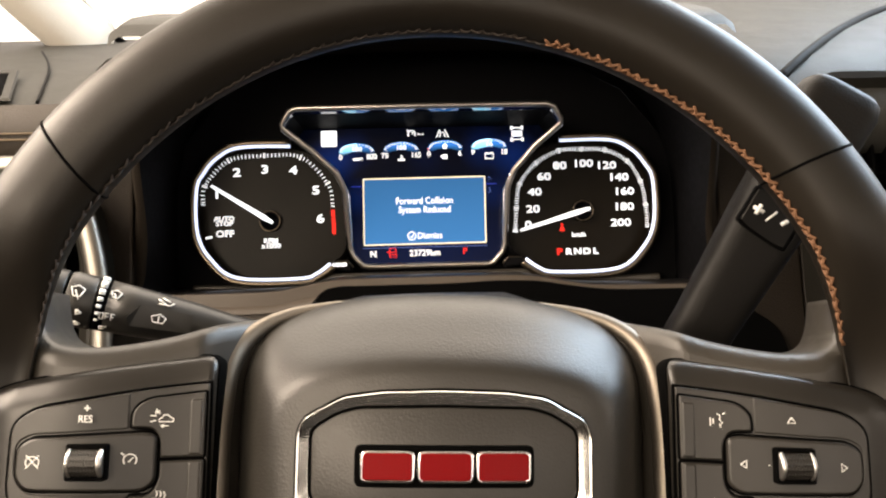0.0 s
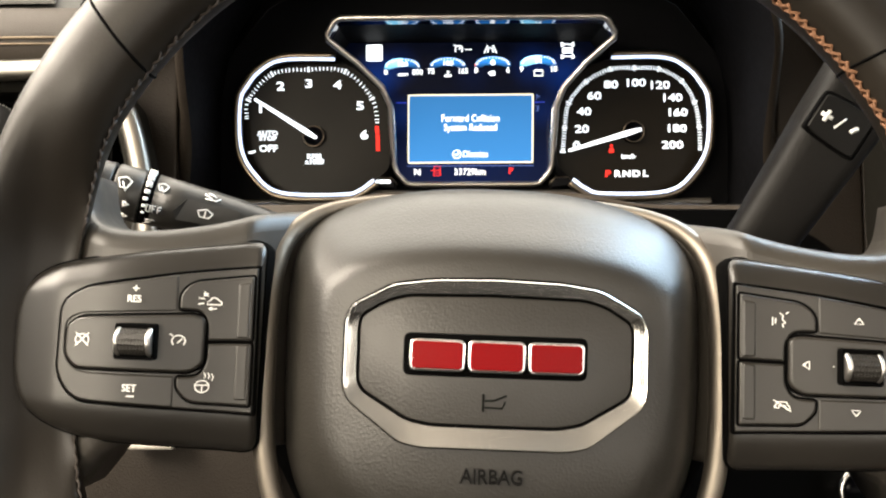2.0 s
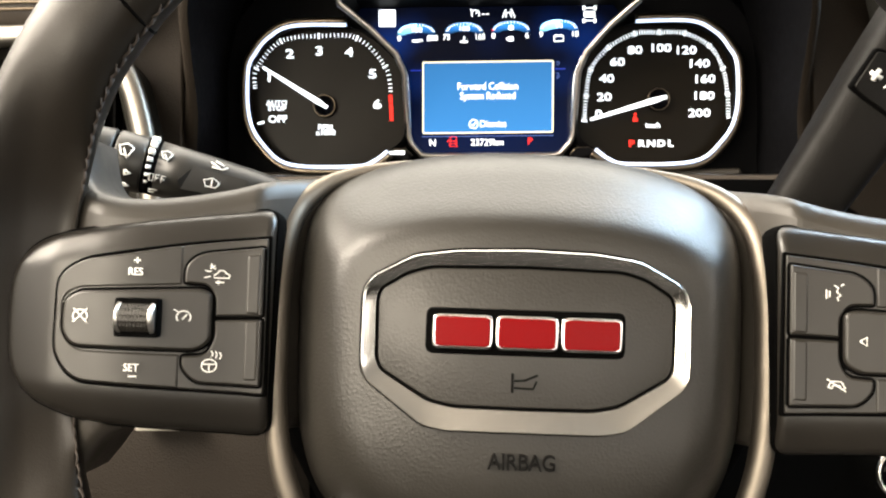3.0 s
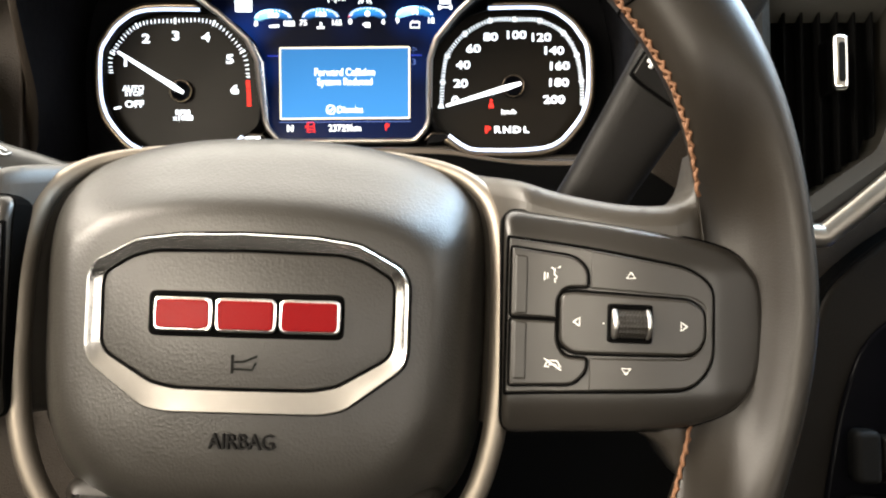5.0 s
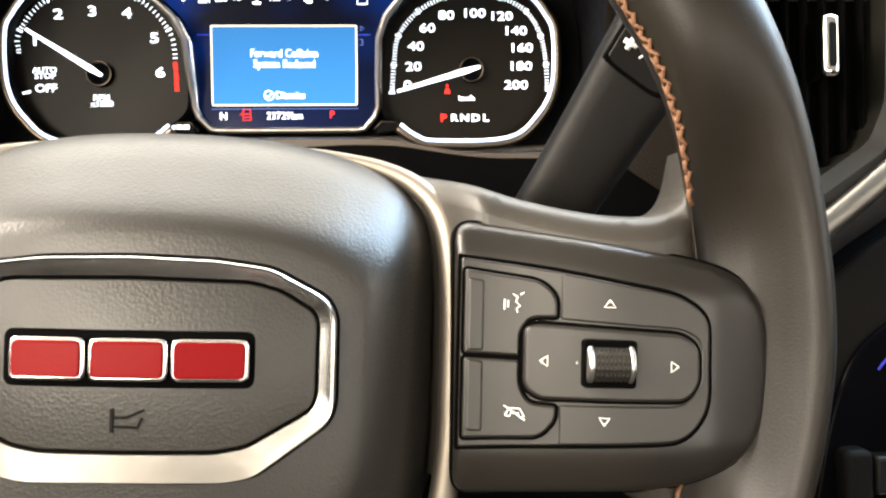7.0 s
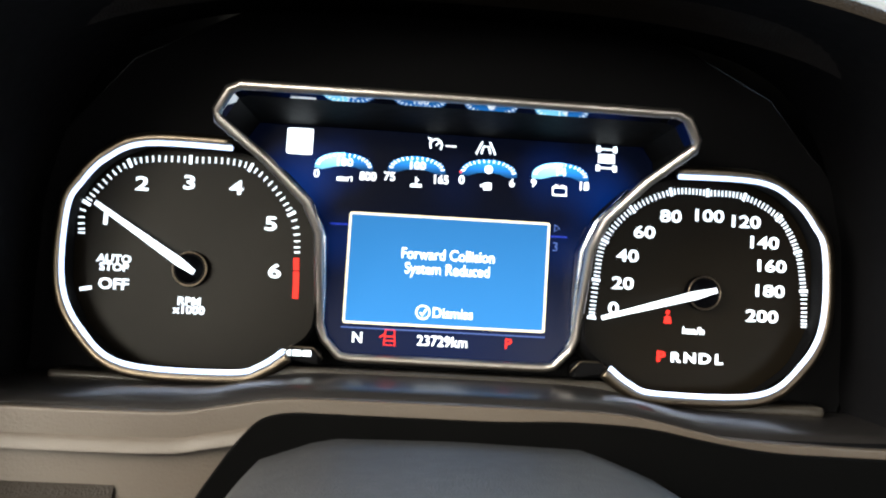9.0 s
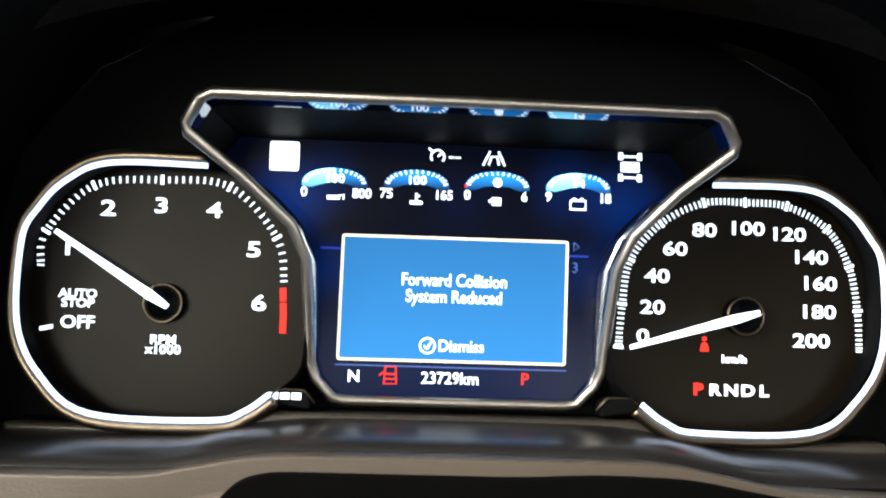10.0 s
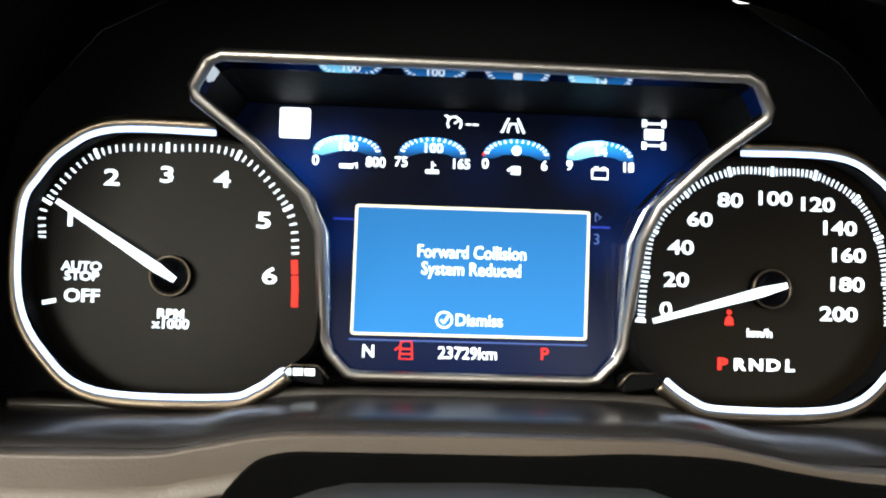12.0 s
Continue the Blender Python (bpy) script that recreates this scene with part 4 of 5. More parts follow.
def display():
    s = thing("driver_display", FD, "lit blue driver display in a flared metal bezel", "display")
    # the flared bezel: it leans out towards its top
    half = mm([(0, 80, 58), (96, 79.8, 57.5), (101, 78, 56), (106.8, 69.5, 52), (106.8, 65.8, 50), (87, 50.5, 42), (70, 33.5, 33), (64.5, 20, 26), (63.5, -8, 14), (63.5, -23, 7), (61, -30, 5), (53.5, -38.3, 2.5), (48, -39.3, 2), (0, -39.3, 2)])
    full = half + [(-x, z, d) for x, z, d in reversed(half) if x > 1e-6]
    full = [(x - 0.0024 * min(1, max(0, z - 0.03) / 0.03), z, d) for x, z, d in full]
    path = [(x, -d - 0.002, z) for x, z, d in full]
    part("bezel", tube(path, 0.0023, 0.0026, n=12, closed=True), BEZEL, s, "warm satin metal bezel")
    inner = [(x * 0.965, -0.002, min(z * 0.97, 0.0755)) for x, y, z in path]
    # bright tube added to stand for the screen's reflection in the wall
    foot = [tuple(Vector(a).lerp(Vector(b), 0.55)) for a, b in zip(path, inner) if a[2] < 0.056]
    part("inner_trim", tube(foot, 0.0011, 0.0014, n=12), WALLGLINT, s, "bright line added for the wall's reflection")
    part_way = [tuple(Vector(a).lerp(Vector(b), 0.25)) for a, b in zip(path, inner)]

    def wall(rows, keep):
        bm = bmesh.new()
        n = len(rows[0])
        vs = [[bm.verts.new(p) for p in row] for row in rows]
        for k in range(n):
            q = (k + 1) % n
            if keep(rows[0][k], rows[0][q]):
                bm.faces.new((vs[0][k], vs[0][q], vs[1][q], vs[1][k]))
        bmesh.ops.delete(bm, geom=[v for v in bm.verts if not v.link_faces], context="VERTS")
        return bm

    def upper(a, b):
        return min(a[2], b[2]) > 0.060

    part("bezel_lip", wall((path, part_way), lambda a, b: upper(a, b)), LIPGLOSS, s, "glossy dark underside of the bezel")
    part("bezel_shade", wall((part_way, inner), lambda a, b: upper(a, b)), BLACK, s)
    part("bezel_wall", wall((path, inner), lambda a, b: not upper(a, b)), WALLGLOSS, s, "mirror-like inner wall of the bezel")
    outer = [(x * 1.015, 0.010, z * 1.01) for x, y, z in path]
    bm = bmesh.new()
    loft(bm, [[(x * 1.008, y + 0.001, z * 1.008) for x, y, z in path], outer])
    part("bezel_outside", bm, HOOD, s)
    part("screen", slab([(x, z) for x, y, z in inner], -0.0025, 0.002, 0.0003), SCREEN, s, "dark navy lit screen")
    y0 = -0.0027

    pop = mm([(-52.6, -22.2), (48.6, -22.0), (49.0, 33.6), (-52.2, 33.4)])
    p = part("message_window", slab(rounded(pop, 0.0016), y0 - 0.0004, y0, 0.0001), POPUP, s, "blue message window")
    bm = bmesh.new()
    o, i = rounded(pop, 0.0016), inset(rounded(pop, 0.0016), 0.0011)
    loft(bm, [[(x, y0 - 0.0004, z) for x, z in o], [(x, y0 - 0.0007, z) for x, z in o], [(x, y0 - 0.0007, z) for x, z in i], [(x, y0 - 0.0004, z) for x, z in i]], smooth=False)
    part("window_edge", bm, POPEDGE, p, "pale yellow edge line")
    y1 = y0 - 0.0006
    letters("message", "Forward Collision", 0.0078, -0.0018, 0.0139, y1, W_LIT, p, wide=0.83, bold=0.00007)
    letters("message", "System Reduced", 0.0078, -0.0018, 0.0066, y1, W_LIT, p, wide=0.83, bold=0.00007)
    letters("word_dismiss", "Dismiss", 0.0072, 0.0020, -0.0150, y1, W_LIT, p, wide=0.92, bold=0.00007)
    ring = [tuple(Vector((-0.0129, -0.0149)) + Vector((math.cos(a), math.sin(a))) * 0.0033) for a in [2 * math.pi * k / 24 for k in range(25)]]
    flat("check_mark", [stroke(ring, 0.0007), stroke(mm([(-14.4, -14.9), (-13.2, -16.4), (-11.2, -13.2)]), 0.0009)], y1, W_LIT, p)

    letters("direction_n", "N", 0.0072, -0.0448, -0.0293, y0, W_LIT, s, bold=0.00012)
    letters("odometer", "23729km", 0.0072, -0.0024, -0.0292, y0, W_LIT, s, wide=0.95, bold=0.00007)
    letters("gear_now", "P", 0.0072, 0.0306, -0.0286, y0, R_LIT, s, bold=0.0001)
    flat("door_lamp", [stroke(mm([(-31, -24.5), (-26.5, -24.5), (-26, -32), (-31.5, -32), (-31, -24.5)]), 0.0007), rect(-0.0312, -0.0262, -0.0281, -0.0274), stroke(mm([(-33.5, -28.3), (-31, -26.6)]), 0.0007), rect(-0.0310, -0.0264, -0.0302, -0.0296)], y0, R_LIT, s, label="red open door lamp")
    flat("rule_line", [rect(-0.0532, 0.0490, -0.0245, -0.0239)], y0, LINE2, s)
    flat("rule_line", [rect(-0.0615, -0.0527, 0.0265, 0.0273)], y0, LINE, s)
    flat("rule_line", [rect(0.0492, 0.0580, 0.0265, 0.0273)], y0, LINE, s)
    letters("page_figure", "3", 0.0066, 0.0522, 0.0215, y0, LINE2, s)
    flat("page_arrow", [stroke(mm([(51.5, 33), (51.5, 29.4), (54, 31.2), (51.5, 33)]), 0.0005)], y0, LINE2, s)

    # speed limit sign, cruise, lane and drive symbols
    flat("limit_sign", [rounded(rect(-0.0858, -0.0728, 0.0607, 0.0738), 0.0012)], y0, W_LIT, s, label="blank white sign")
    a = [tuple(Vector((-0.0110, 0.0697)) + Vector((math.cos(t), math.sin(t))) * 0.0030) for t in [math.radians(g) for g in range(-40, 221, 20)]]
    flat("cruise_symbol", [stroke(a, 0.0008), stroke(mm([(-11, 69.7), (-8.8, 71.6)]), 0.0008), stroke(mm([(-15, 73.4), (-13, 71.6)]), 0.0009), rect(-0.0060, -0.0036, 0.0692, 0.0699), rect(-0.0030, -0.0006, 0.0692, 0.0699)], y0, W_LIT, s)
    flat("lane_symbol", [stroke(mm([(9.6, 66.6), (12.6, 73.0)]), 0.0009), stroke(mm([(19.4, 66.6), (16.4, 73.0)]), 0.0009), stroke(mm([(12.2, 66.8), (13.2, 70.6), (15.8, 70.6), (16.8, 66.8)]), 0.0009)], y0, W_LIT, s)
    flat("axle_symbol", [rect(0.0712, 0.0732, 0.0715, 0.0748), rect(0.0798, 0.0818, 0.0715, 0.0748), rect(0.0712, 0.0732, 0.0618, 0.0650), rect(0.0798, 0.0818, 0.0618, 0.0650), rect(0.0732, 0.0798, 0.0727, 0.0735), rect(0.0732, 0.0798, 0.0631, 0.0639), rect(0.0723, 0.0807, 0.0660, 0.0706)], y0, W_LIT, s)

    # the row of four small gauges
    for k, (cx, lo, hi, val, full_left) in enumerate(((-0.0566, "0", "800", "100", True), (-0.0200, "75", "165", "100", False), (0.0163, "0", "6", "", False), (0.0530, "9", "18", "14", True))):
        zb, w, h = 0.0545 + 0.0006 * k, 0.0146, 0.0082
        arc = [(cx + w * math.cos(t), zb + h * math.sin(t) ** 0.8) for t in [math.pi * i / 24 for i in range(25)]]
        low = [(cx - w * 0.72, zb - 0.0006), (cx - w * 0.4, zb + 0.0012), (cx, zb + 0.0018), (cx + w * 0.4, zb + 0.0012), (cx + w * 0.72, zb - 0.0006)]
        g = flat("small_gauge", [arc + low], y0, ARC, s, label="small blue arched gauge")
        if full_left:
            t_end = 0.50 if k == 0 else 0.42
            pts = [t for t in [math.pi * i / 24 for i in range(25)] if t >= math.pi * t_end]
            glow = [(cx + w * math.cos(t), zb + h * math.sin(t) ** 0.8) for t in pts] + [low[0], (cx - w * 0.3, zb + 0.0012), (cx + w * 0.05, zb + 0.0022)]
            flat("level_glow", [glow], y0 - 0.0002, ARCHI, g)
        marks = []
        for i in range(1, 16):
            t = math.pi * i / 16
            o = Vector((cx + w * math.cos(t) * 0.97, zb + (h * math.sin(t) ** 0.8) * 0.97))
            n = Vector((cx + w * math.cos(t) * 0.84, zb + (h * math.sin(t) ** 0.8) * 0.80))
            marks.append(stroke([tuple(o), tuple(n)], 0.0007))
        for o in marks:
            flat("scale_mark", [o], y0 - 0.0004, W_LIT, g)
        letters("low_figure", lo, 0.0060, cx - w * 0.92, zb - 0.0030, y0, W_LIT, g, bold=0.0001)
        letters("high_figure", hi, 0.0060, cx + w * 0.84, zb - 0.0030, y0, W_LIT, g, bold=0.0001, wide=0.95)
        if val:
            letters("value", val, 0.0054, cx, zb + 0.0034, y0 - 0.0004, W_LIT, g, bold=0.00012, wide=1.1)
        else:
            flat("value_dot", [disc(cx, zb + 0.0032, 0.0021, 16)], y0 - 0.0004, W_LIT, g)
            flat("red_end", [disc(cx - w * 0.97, zb + 0.0012, 0.0007, 10)], y0 - 0.0005, R_LIT, g)
        sy = {0: [rect(cx - 0.0032, cx + 0.0026, zb - 0.0058, zb - 0.0040), stroke([(cx + 0.0024, zb - 0.0042), (cx + 0.0042, zb - 0.0036), (cx + 0.0042, zb - 0.0058)], 0.0007)],
              1: [rect(cx - 0.0004, cx + 0.0004, zb - 0.0062, zb - 0.0024), rect(cx - 0.0028, cx + 0.0028, zb - 0.0074, zb - 0.0058), rect(cx + 0.0004, cx + 0.0016, zb - 0.0040, zb - 0.0034)],
              2: [rect(cx - 0.0022, cx + 0.0018, zb - 0.0072, zb - 0.0036), stroke([(cx - 0.0030, zb - 0.0060), (cx - 0.0036, zb - 0.0052), (cx - 0.0022, zb - 0.0046)], 0.0008)],
              3: [stroke([(cx - 0.0034, zb - 0.0042), (cx + 0.0034, zb - 0.0042), (cx + 0.0034, zb - 0.0082), (cx - 0.0034, zb - 0.0082), (cx - 0.0034, zb - 0.0042)], 0.0009), rect(cx - 0.0024, cx - 0.0010, zb - 0.0040, zb - 0.0030), rect(cx + 0.0010, cx + 0.0024, zb - 0.0040, zb - 0.0030)]}[k]
        flat("gauge_symbol", sy, y0, W_LIT, g)


TRIMDARK = mat("dark_trim", (0.035, 0.031, 0.026), 0.35, vary=0.2)
WALLGLOSS = mat("gloss_wall", (0.86, 0.86, 0.88), 0.12, metal=1.0, vary=0.1)
LIPGLOSS = mat("gloss_lip", (0.20, 0.20, 0.21), 0.03, metal=1.0, vary=0.1)
cluster()
display()


# ---- the steering wheel ----
RIM_Y, RIM_R, RIM_A, RIM_B = 0.002, 0.1862, 0.0178, 0.0160


def rim_point(th, q):
    """A point of the rim's skin: th round the wheel from the right, q round the section from its outside."""
    near = min(1.0, max(0.0, (0.54 - abs(math.sin(th) + 0.02)) / 0.38))
    near = near * near * (3 - 2 * near)
    right = near * min(1.0, max(0.0, math.cos(th) * 2))
    low = max(0.0, math.cos(th)) * min(1.0, max(0.0, -math.sin(th) * 2.5))
    a = RIM_A + 0.0016 * near - 0.0014 * right - 0.0010 * low
    r0 = RIM_R - 0.0010 * near - 0.0014 * right - 0.0020 * low
    ca, sa = math.cos(q), math.sin(q)
    k = 2.35
    rr = (abs(ca) ** k + abs(sa) ** k) ** (-1 / k)
    b = RIM_B
    y = RIM_Y - b * rr * sa
    if sa > 0:
        u = min(1.0, max(0.0, (0.75 - ca) / 1.00))
        y += near * (0.0172 * sa * u * u * (3 - 2 * u) + 0.0045 * sa)
    v = min(1.0, max(0.0, (-0.10 - ca) / 0.70))
    y += near * 0.0070 * v * v * (3 - 2 * v)
    r = r0 + a * rr * ca
    return (r * math.cos(th), y, r * math.sin(th))


def wheel():
    w = thing("steering_wheel", FW, "black leather steering wheel with brown stitching and chrome trim", "steering wheel")
    # rim
    bm = bmesh.new()
    N, M = 224, 32
    loft(bm, [[rim_point(2 * math.pi * i / N, 2 * math.pi * j / M) for j in range(M)] for i in range(N)] + [[rim_point(0, 2 * math.pi * j / M) for j in range(M)]])
    bmesh.ops.remove_doubles(bm, verts=bm.verts, dist=1e-7)
    rim = part("rim", bm, LEATHER, w, "smooth dark leather rim")
    # seams across the rim
    for deg in (36.6, 141.5, -38, 218):
        th = math.radians(deg)
        ring = [Vector(rim_point(th + 0.026 * (1 - math.cos(2 * math.pi * j / 40)), 2 * math.pi * j / 40)) for j in range(40)]
        c = sum(ring, Vector()) / 40
        bm = tube([tuple(c + (p - c) * 1.003) for p in ring], 0.0006, n=6, closed=True)
        part("seam", bm, GAP, rim)
    # crossed stitches along the inside of the rim; shade on the left half is put into the thread colour
    for a0, a1, thread in ((14.5, 76, THREAD), (76, 166.5, SHADETHREAD), (-90, -15, THREAD), (-166, -90, SHADETHREAD)):
        bm = bmesh.new()
        steps = int(abs(a1 - a0) * math.pi / 180 * 0.167 / 0.0043)
        for i in range(steps):
            t0, t1 = (math.radians(a0 + (a1 - a0) * (i + k) / steps) for k in (0.0, 1.3))
            wob = random.uniform(-0.06, 0.06)
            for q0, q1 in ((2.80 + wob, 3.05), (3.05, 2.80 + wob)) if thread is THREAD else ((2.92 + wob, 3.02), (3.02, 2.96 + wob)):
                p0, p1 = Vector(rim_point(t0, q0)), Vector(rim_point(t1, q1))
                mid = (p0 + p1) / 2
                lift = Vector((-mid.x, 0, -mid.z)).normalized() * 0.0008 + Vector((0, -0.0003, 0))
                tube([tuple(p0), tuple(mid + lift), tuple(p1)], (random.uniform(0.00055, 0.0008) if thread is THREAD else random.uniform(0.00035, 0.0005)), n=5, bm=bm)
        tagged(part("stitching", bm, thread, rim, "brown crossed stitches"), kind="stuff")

    # airbag cover
    half = mm([(0, 64), (25, 63.2), (45, 60.5), (62, 56), (74.5, 49.8), (82.5, 41), (86.4, 31), (88, 15), (88.2, -5), (87.8, -33), (85.5, -54), (78.5, -75), (66, -89), (46, -96.5), (0, -98)])
    out = spline(mirrored(half), 5, closed=True)

    def layer(side, top, low, y):
        pts = [(x * (1 - side / 88), z * (1 - (top / 64 if z > 0 else low / 98))) for x, z in out]
        return [(x, y + 0.014 * max(0.0, (-z - 0.040) / 0.055) ** 2, z) for x, z in pts]

    rings = [layer(*row) for row in (
        (0, 0, 0, 0.060), (0, 0, 0, 0.047), (0.4, 0.7, 1, 0.0415), (1.2, 2.0, 2, 0.0370), (2.4, 5.0, 4, 0.0310), (4.0, 8.5, 6, 0.0260), (6.0, 12.5, 9, 0.0210), (8.5, 17.0, 12, 0.0162),
        (12.0, 21.5, 15.5, 0.0108), (16.0, 25.5, 19.5, 0.0062), (19.0, 28.2, 22.5, 0.0034), (21.5, 30.4, 25, 0.0015), (24.0, 32.6, 28, 0.0005), (27, 35, 31, 0.0001), (29.5, 38, 34, 0.0), (40, 45, 44, 0.0), (60, 50, 60, 0.0))]
    bm = bmesh.new()
    loft(bm, rings, cap=(True, True))
    pad = part("airbag_cover", bm, PADSKIN, w, "grained black airbag cover")
    # word and horn are coloured dark to draw the shadow of the embossing
    letters("airbag_word", "AIRBAG", 0.0078, 0.0, -0.0503, 0.0009, EMBOSS, pad, wide=0.86, bold=0.00004, thick=0.0016, label="embossed word")
    flat("horn_mark", [rect(-0.0045, -0.0036, -0.0262, -0.0196), stroke(mm([(-3.4, -22.2), (0, -22.0), (4.6, -20.0)]), 0.0008), stroke(mm([(-3.4, -24.6), (3, -24.8), (4.2, -22.2)]), 0.0007)], 0.0001, EMBOSS, pad, thick=0.0012, label="embossed horn symbol")

    # chrome ring on the cover
    o = rounded(mirrored(mm([(0, 23.0), (24, 22.3), (39, 20.3), (54.4, 12.2), (57.2, 6.8), (57.2, -18.7), (55.4, -23.8), (35.3, -38.4), (27.5, -39.9), (0, -39.8)])), 0.0028, 3)
    i = rounded(mirrored(mm([(0, 17.0), (33.3, 16.3), (41.5, 14.0), (50.8, 8.3), (52, 4.5), (51.8, -16.7), (49.8, -20.4), (32.7, -30.3), (24, -31.9), (0, -32.0)])), 0.0024, 3)
    o, i = round_about(o, 0, -0.009, 256), round_about(i, 0, -0.009, 256)
    bm = bmesh.new()
    loft(bm, [[(x, 0.002, z) for x, z in o], [(x, -0.0034, z) for x, z in inset(o, 0.0001)], [(x, -0.0039, z) for x, z in inset(o, 0.0006)]])
    loft(bm, [[(x, -0.0039, z) for x, z in inset(o, 0.0006)], [(x, -0.0036, z) for x, z in inset(o, 0.0012)]])
    dish = [[(a[0] + (b[0] - a[0]) * u, -0.0036 + 0.0027 * u ** 0.8, a[1] + (b[1] - a[1]) * u) for a, b in zip(inset(o, 0.0012), inset(i, -0.0005))] for u in (0, 0.25, 0.5, 0.75, 1.0)]
    loft(bm, dish)
    loft(bm, [dish[-1], [(x, -0.0004, z) for x, z in inset(i, -0.0002)], [(x, 0.0006, z) for x, z in i]])
    part("chrome_ring", bm, RINGMETAL, pad, "satin chrome ring")
    part("ring_gap", slab(inset(o, -0.0007), -0.0003, 0.002, 0.0002), GAP, pad)
    part("emblem_field", slab(inset(i, 0.0007), -0.0006, 0.002, 0.0004), PADSKIN, pad)

    # emblem: three plain red blocks edged in chrome
    e = part("emblem_base", slab(rounded(rect(-0.0345, 0.0345, -0.0138, 0.0022), 0.003), -0.0010, 0.0, 0.0004), GAP, pad, "black emblem recess")
    for x0, x1 in ((-0.0322, -0.0112), (-0.0104, 0.0112), (0.0120, 0.0333)):
        z0, z1 = -0.0118, 0.0002
        part("emblem_edge", slab(rounded(rect(x0, x1, z0, z1), 0.0026, 5), -0.0032, -0.0008, 0.0008), BRIGHT, e, "bright chrome edge")
        part("emblem_block", slab(rounded(rect(x0 + 0.0009, x1 - 0.0009, z0 + 0.0009, z1 - 0.0009), 0.0018, 4), -0.0038, -0.003, 0.0006), RED, e, "dark red enamel block")

    # the whole cover is crowned from side to side
    for ob in [pad] + list(pad.children_recursive):
        bm = bmesh.new()
        bm.from_mesh(ob.data)
        if ob.name.startswith(("emblem_field", "ring_gap", "emblem_base")):
            for k in range(-13, 14):
                bmesh.ops.bisect_plane(bm, geom=bm.verts[:] + bm.edges[:] + bm.faces[:], plane_co=(0.004 * k, 0, 0), plane_no=(1, 0, 0))
            for f in bm.faces:
                f.smooth = True
        for v in bm.verts:
            v.co.y += 0.0046 * min(1.2, (v.co.x / 0.057) ** 2)
        bm.to_mesh(ob.data)
        bm.free()

    part("hub_shell", slab(rounded(mm([(-96, 50), (-60, 56), (60, 56), (96, 50), (96, -50), (70, -96), (-70, -96), (-96, -50)]), 0.01), 0.052, 0.070, 0.004), GAP, w)
    for sgn in (1, -1):
        spoke(w, sgn)
    # lower spoke
    low = mm([(-74, -70), (74, -70), (62, -100), (40, -150), (34, -172), (-34, -172), (-40, -150), (-62, -100)])
    part("lower_spoke", slab(rounded(low, 0.01), 0.018, 0.045, 0.008), SATIN, w)


def swell(x):
    """How far the spokes fall back towards the hub."""
    u = min(1.0, max(0.0, (0.152 - abs(x)) / 0.062))
    return 0.0105 * u * u * (3 - 2 * u)


